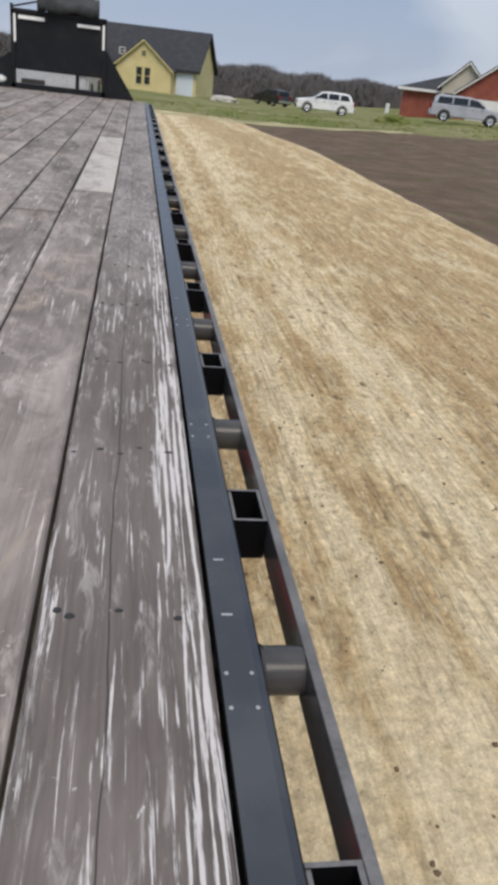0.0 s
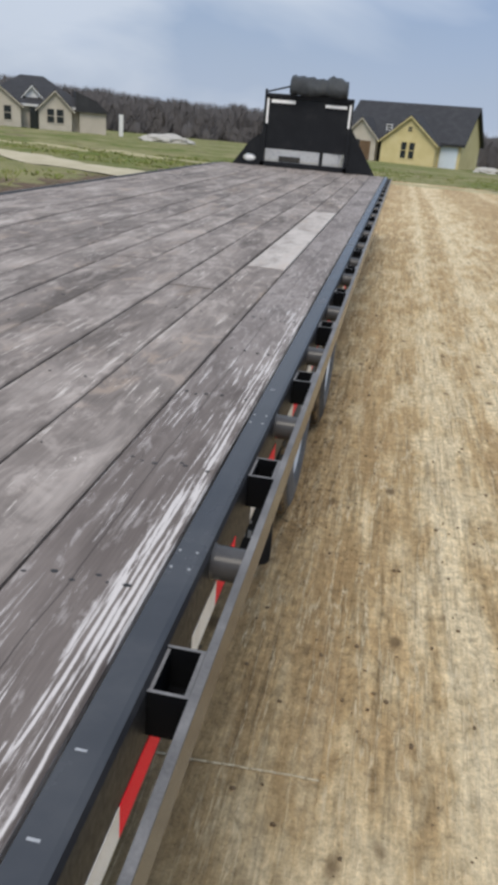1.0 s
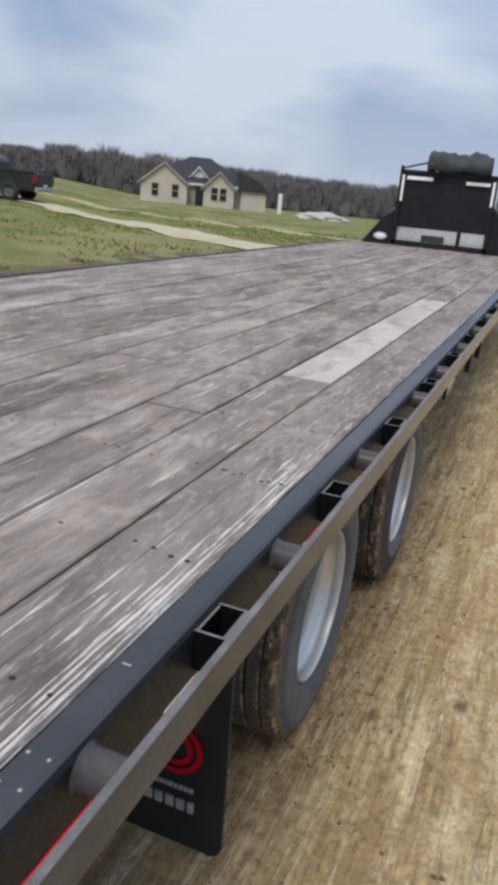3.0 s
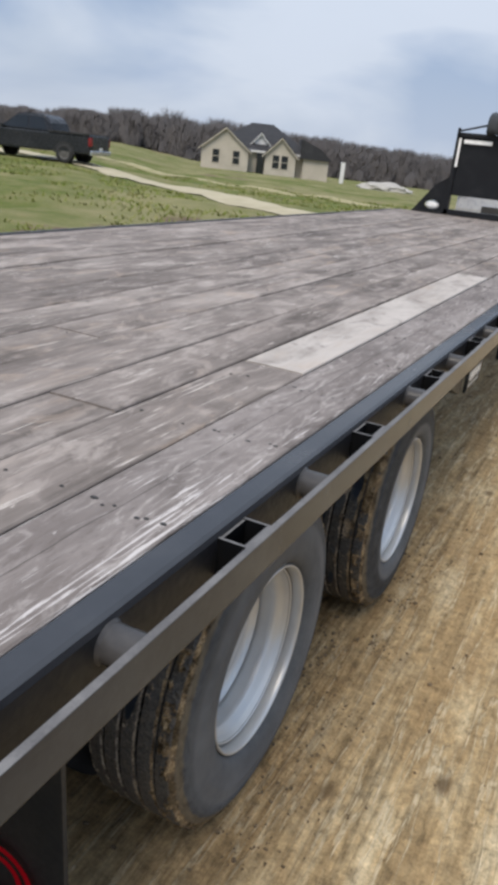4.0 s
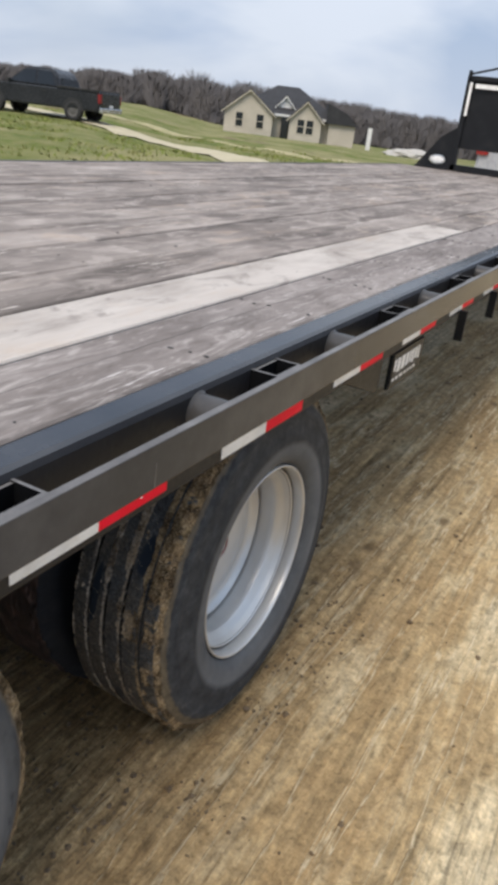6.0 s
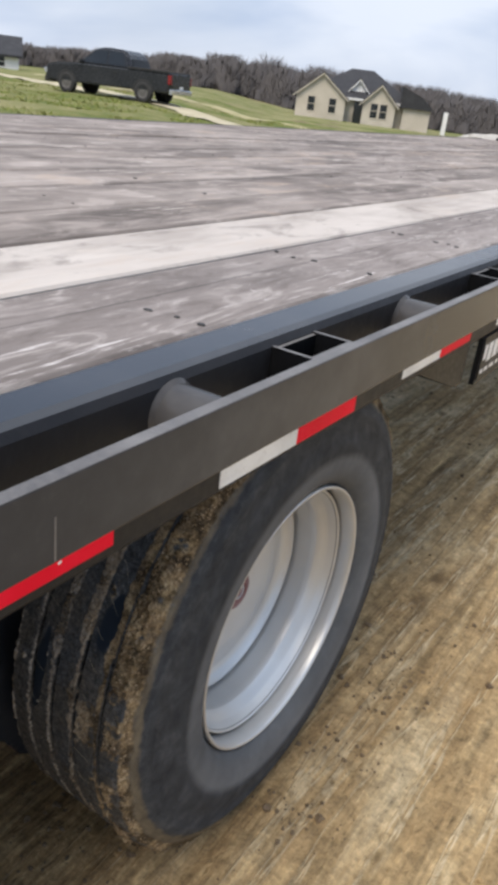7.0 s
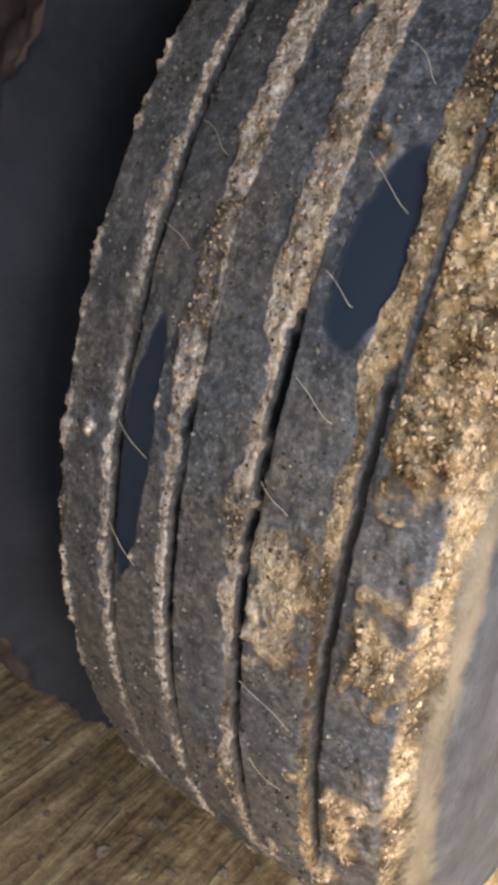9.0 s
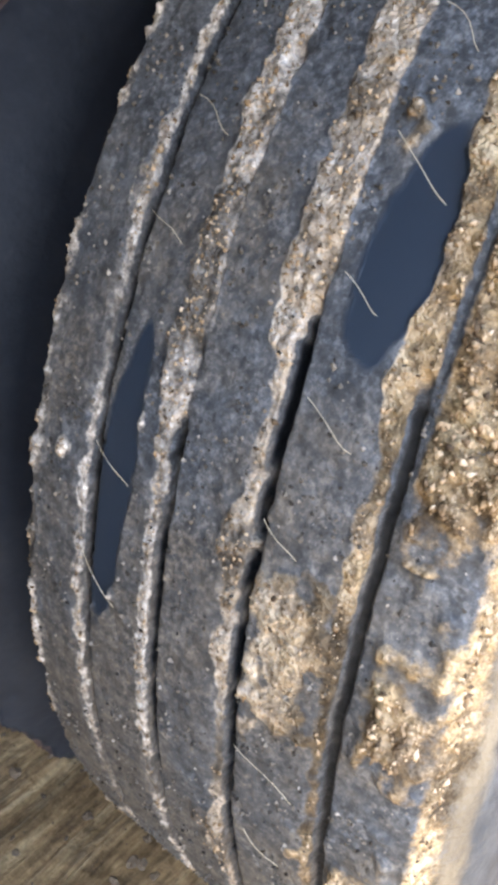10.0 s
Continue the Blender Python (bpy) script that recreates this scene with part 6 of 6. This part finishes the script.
def heap(name, label, category, at, w, h, mat, seed):
    bm = bmesh.new()
    bmesh.ops.create_icosphere(bm, subdivisions=4, radius=1.0)
    for v in bm.verts:
        k = 1 + 0.28 * nz(v.co.x * 2.2 + seed, v.co.y * 2.2, v.co.z * 2) + 0.1 * nz(v.co.x * 7, v.co.y * 7 + seed, v.co.z * 7)
        v.co = Vector((v.co.x * w * k, v.co.y * w * 0.7 * k, max(-0.3, v.co.z) * h * k))
    ob = thing(name, bm, mat, label, category, "heaps in the field")
    ob.matrix_basis = pose(*at)
    return ob


M_GRAVEL = worn("grey_gravel", (0.42, 0.4, 0.36), (0.3, 0.28, 0.25), (0.52, 0.5, 0.46), 3.0, 0.9, bump=0.6, dist=0.03)
heap("gravel_heap", "low heap of pale gravel in the field", "heap", (-22.9, 78, land(-22.9, 78)), 2.6, 0.7, M_GRAVEL, 1)
heap("gravel_heap", "small heap of pale gravel near the woods", "heap", (8.5, 84, land(8.5, 84)), 1.4, 0.5, M_GRAVEL, 5)
heap("soil_heap", "low heap of dark soil", "heap", (16.2, 52, land(16.2, 52) - 0.1), 1.1, 0.6, M_GROUND, 7)

# ---- far woods ----
def leaf_material(name, a, b_, c_):
    m, n, l, b = node_mat(name)
    g = n.new("ShaderNodeNewGeometry")
    c = ramp_of(n, l, g.outputs["Random Per Island"], [(0.0, a), (0.5, b_), (1.0, c_)])
    l.new(c, b.inputs["Base Color"])
    b.inputs["Roughness"].default_value = 0.95
    b.inputs["Specular IOR Level"].default_value = 0.1
    return m


# twig colour lifted and blued: the haze of distance is put into it
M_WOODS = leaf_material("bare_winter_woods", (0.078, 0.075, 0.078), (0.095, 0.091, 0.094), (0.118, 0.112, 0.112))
M_GRASS = leaf_material("grass_tufts", (0.13, 0.165, 0.035), (0.16, 0.19, 0.05), (0.27, 0.255, 0.11))


def woods():
    rng = random.Random(21)
    V, F, N = [], [], []
    bm0 = bmesh.new()
    bmesh.ops.create_icosphere(bm0, subdivisions=1, radius=1.0)
    ball = [v.co.copy() for v in bm0.verts]
    ball_faces = [[v.index for v in f.verts] for f in bm0.faces]
    bm0.free()

    def tri(p, q, r):
        k = len(V)
        V.extend((p, q, r))
        F.append((k, k + 1, k + 2))

    def limb(p, q, r0, r1):
        k = len(V)
        d = (q - p).normalized()
        s = d.cross(Vector((0.3, 0.9, 0.1))).normalized()
        u = d.cross(s)
        for c, r in ((p, r0), (q, r1)):
            for j in range(4):
                a = math.pi / 2 * j
                V.append(c + s * r * math.cos(a) + u * r * math.sin(a))
        for j in range(4):
            F.append((k + j, k + (j + 1) % 4, k + 4 + (j + 1) % 4, k + 4 + j))
        N.extend([(Vector((-d.y, d.x, 0)) + Vector((0, -0.5, 0.6))).normalized()] * 8)

    for i in range(2300):
        az = rng.uniform(-66, 50)
        row = rng.random()
        dist = 148 + 46 * row
        x, y = dist * math.sin(radians(az)), dist * math.cos(radians(az))
        base = land(x, y)
        goal = float(np.interp(az, TREE_AT, TREE_TOP)) * (dist / 150)
        hgt = max(3.0, goal - base) * (0.9 + 0.16 * nz(az * 0.55, 7.0) + 0.12 * nz(az * 2.1, 3.0)) * rng.choice((0.78, 0.84, 0.9, 0.95, 1.0, 1.0, 1.12))
        p = Vector((x, y, base - 0.4))
        top = p + Vector((rng.uniform(-0.6, 0.6), rng.uniform(-0.6, 0.6), hgt * 0.92))
        limb(p, top, 0.16, 0.03)
        wide = hgt * rng.uniform(0.3, 0.5)
        for j in range(6):
            f = rng.uniform(0.35, 0.85)
            a = rng.uniform(0, 6.28)
            s = p.lerp(top, f)
            limb(s, s + Vector((math.cos(a) * wide * 0.9, math.sin(a) * wide * 0.9, hgt * rng.uniform(0.1, 0.22))), 0.06, 0.015)
        # a soft mass of twigs, with loose ends round it
        k = len(V)
        ph = rng.uniform(0, 90)
        for c in ball:
            q = 1 + 0.5 * nz(c.x * 1.9 + ph, c.y * 1.9, c.z * 1.9) + 0.4 * nz(c.x * 4.7, c.y * 4.7 + ph, c.z * 4.7)
            V.append(p + Vector((c.x * wide * 0.42 * q, c.y * wide * 0.42 * q, hgt * (0.24 + 0.24 * c.z * q))))
            N.append((0.35 * c + Vector((0, -0.45, 0.75))).normalized())
        F.extend([[k + t for t in f] for f in ball_faces])
        for j in range(460):
            f = rng.random() ** 0.7
            zz = hgt * (0.06 + 0.9 * f)
            rad = wide * (1.2 - 1.1 * abs(f - 0.42) ** 1.2) * math.sqrt(rng.uniform(0.05, 1.0))
            a = rng.uniform(0, 6.28)
            c = p + Vector((math.cos(a) * rad, math.sin(a) * rad, zz))
            s = rng.uniform(0.3, 0.8) * (1.2 - 0.4 * f)
            up = (c - p - Vector((0, 0, hgt * 0.3))).normalized()
            up = (0.35 * up + Vector((-0.25 * math.sin(radians(az)), -0.45, 0.75))).normalized()
            N.extend((up, up, up))
            lean = Vector((math.cos(a) * 0.45 + rng.uniform(-0.3, 0.3), math.sin(a) * 0.45 + rng.uniform(-0.3, 0.3), 1.0)) * s
            wid = Vector((rng.uniform(-1, 1), rng.uniform(-1, 1), 0)).normalized() * s * rng.uniform(0.07, 0.2)
            a, b, d = c - lean - wid, c - lean + wid, c + lean
            tri(*((a, b, d) if (b - a).cross(d - a).dot(up) > 0 else (a, d, b)))
    me = bpy.data.meshes.new("far_woods")
    me.from_pydata(V, [], F)
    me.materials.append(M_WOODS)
    # crowns shade softly, as one mass of twigs
    me.polygons.foreach_set("use_smooth", [True] * len(F))
    me.normals_split_custom_set_from_vertices(N)
    return tagged(new("far_woods", me), "band of bare grey-brown winter woods", "woods", kind="stuff")


TREE_AT = (-66, -48, -40, -34.5, -30, -16, -5, 6.5, 15, 50)
TREE_TOP = (3.0, 3.4, 4.6, 6.0, 5.9, 4.0, 3.3, 2.8, 2.4, 2.6)
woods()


def grass():
    rng = random.Random(5)
    V, F = [], []
    for i in range(9000):
        if rng.random() < 0.8:
            x, y = rng.uniform(-34, -7.4), rng.uniform(6, 40)
        else:
            x, y = rng.uniform(-4, 34), rng.uniform(36, 60)
        # keep the driveway and the side road clear
        if any(abs((x - x0) * (y1 - y0) - (y - y0) * (x1 - x0)) / math.hypot(x1 - x0, y1 - y0) < 1.7 for x0, y0, x1, y1 in ((-5.5, 20.2, -14, 27.2), (-14, 27.2, -36, 36))):
            continue
        if nz(x * 0.35, y * 0.35, 3) < -0.12:
            continue
        z = field(x, y)
        for j in range(4):
            an = rng.uniform(0, 6.28)
            h, w = rng.uniform(0.03, 0.1), rng.uniform(0.015, 0.04)
            dx, dy = math.cos(an) * 0.1, math.sin(an) * 0.1
            k = len(V)
            V.extend(((x + dx - w, y + dy, z - 0.02), (x + dx + w, y + dy, z - 0.02), (x + dx * 1.7 + rng.uniform(-0.04, 0.04), y + dy * 1.7, z + h)))
            F.append((k, k + 1, k + 2))
    me = bpy.data.meshes.new("grass_tufts")
    me.from_pydata(V, [], F)
    me.materials.append(M_GRASS)
    return tagged(new("grass_tufts", me), "short patchy green and straw grass", "grass", kind="stuff")


grass()

# ---- clods and pebbles on the road ----
M_CLOD = worn("dark_clods", (0.15, 0.104, 0.06), (0.075, 0.051, 0.03), (0.24, 0.172, 0.104), 9.0, 0.95)


def clods(name, label, count, place, lo, hi, seed, mat, rare=3.5):
    rng = random.Random(seed)
    bm0 = bmesh.new()
    bmesh.ops.create_icosphere(bm0, subdivisions=2, radius=1.0)
    base = [v.co.copy() for v in bm0.verts]
    tris = [[v.index for v in f.verts] for f in bm0.faces]
    bm0.free()
    V, F = [], []
    for i in range(count):
        x, y = place(rng)
        s = lo + (hi - lo) * rng.random() ** rare
        sc = Vector((s * rng.uniform(0.7, 1.4), s * rng.uniform(0.7, 1.5), s * rng.uniform(0.6, 1.1)))
        z = dirt(x, y) + sc.z * 0.55
        k = len(V)
        for c in base:
            j = rng.uniform(0.6, 1.25)
            V.append((x + c.x * sc.x * j, y + c.y * sc.y * j, z + c.z * sc.z * j))
        F.extend([[k + q for q in t] for t in tris])
    me = bpy.data.meshes.new(name)
    me.from_pydata(V, [], F)
    me.materials.append(mat)
    return tagged(new(name, me), label, "clods", kind="stuff")


clods("dirt_clods", "scattered dark clods of dirt on the road", 3600, lambda r: (r.uniform(-0.8, 3.6), 0.6 + 13 * r.random() ** 1.4), 0.0009, 0.0072, 2, M_CLOD, 2.4)
clods("dirt_crumbs", "crumbs of mud shed beside the tyres", 900, lambda r: (r.gauss(0.03, 0.05), r.choice((3.45, 3.62, 3.8, 3.97, 4.3, 4.62, 4.8, 4.97, 5.1)) + r.gauss(0, 0.035 if r.random() < 0.75 else 0.2)), 0.0006, 0.0045, 6, M_CLOD)
clods("soil_crumbs", "crumbs of brown soil under the trailer by the tyres", 1300, lambda r: (r.uniform(-0.75, -0.08), r.uniform(3.75, 4.75)), 0.0008, 0.006, 16, M_CLOD)
clods("pale_pebbles", "small pale pebbles on the road", 700, lambda r: (r.uniform(-0.6, 2.4), 1.0 + 8 * r.random()), 0.0015, 0.006, 9, M_ROAD)

# a thin dry stalk lying across the road beside the trailer
bm = bmesh.new()
stalk = [Vector((-0.21 + 0.43 * i / 12, 2.09 + 0.016 * i / 12 + 0.004 * nz(i * 0.7, 2), 0)) for i in range(13)]
for p in stalk:
    p.z = dirt(p.x, p.y) + 0.004
for p, q in zip(stalk, stalk[1:]):
    tube(bm, p, q, 0.0032, 0.003, seg=8)
thing("dry_stalk", bm, bpy.data.materials["dry_straw"], "thin pale dry stalk lying on the dirt road", "stalk", smooth=True)
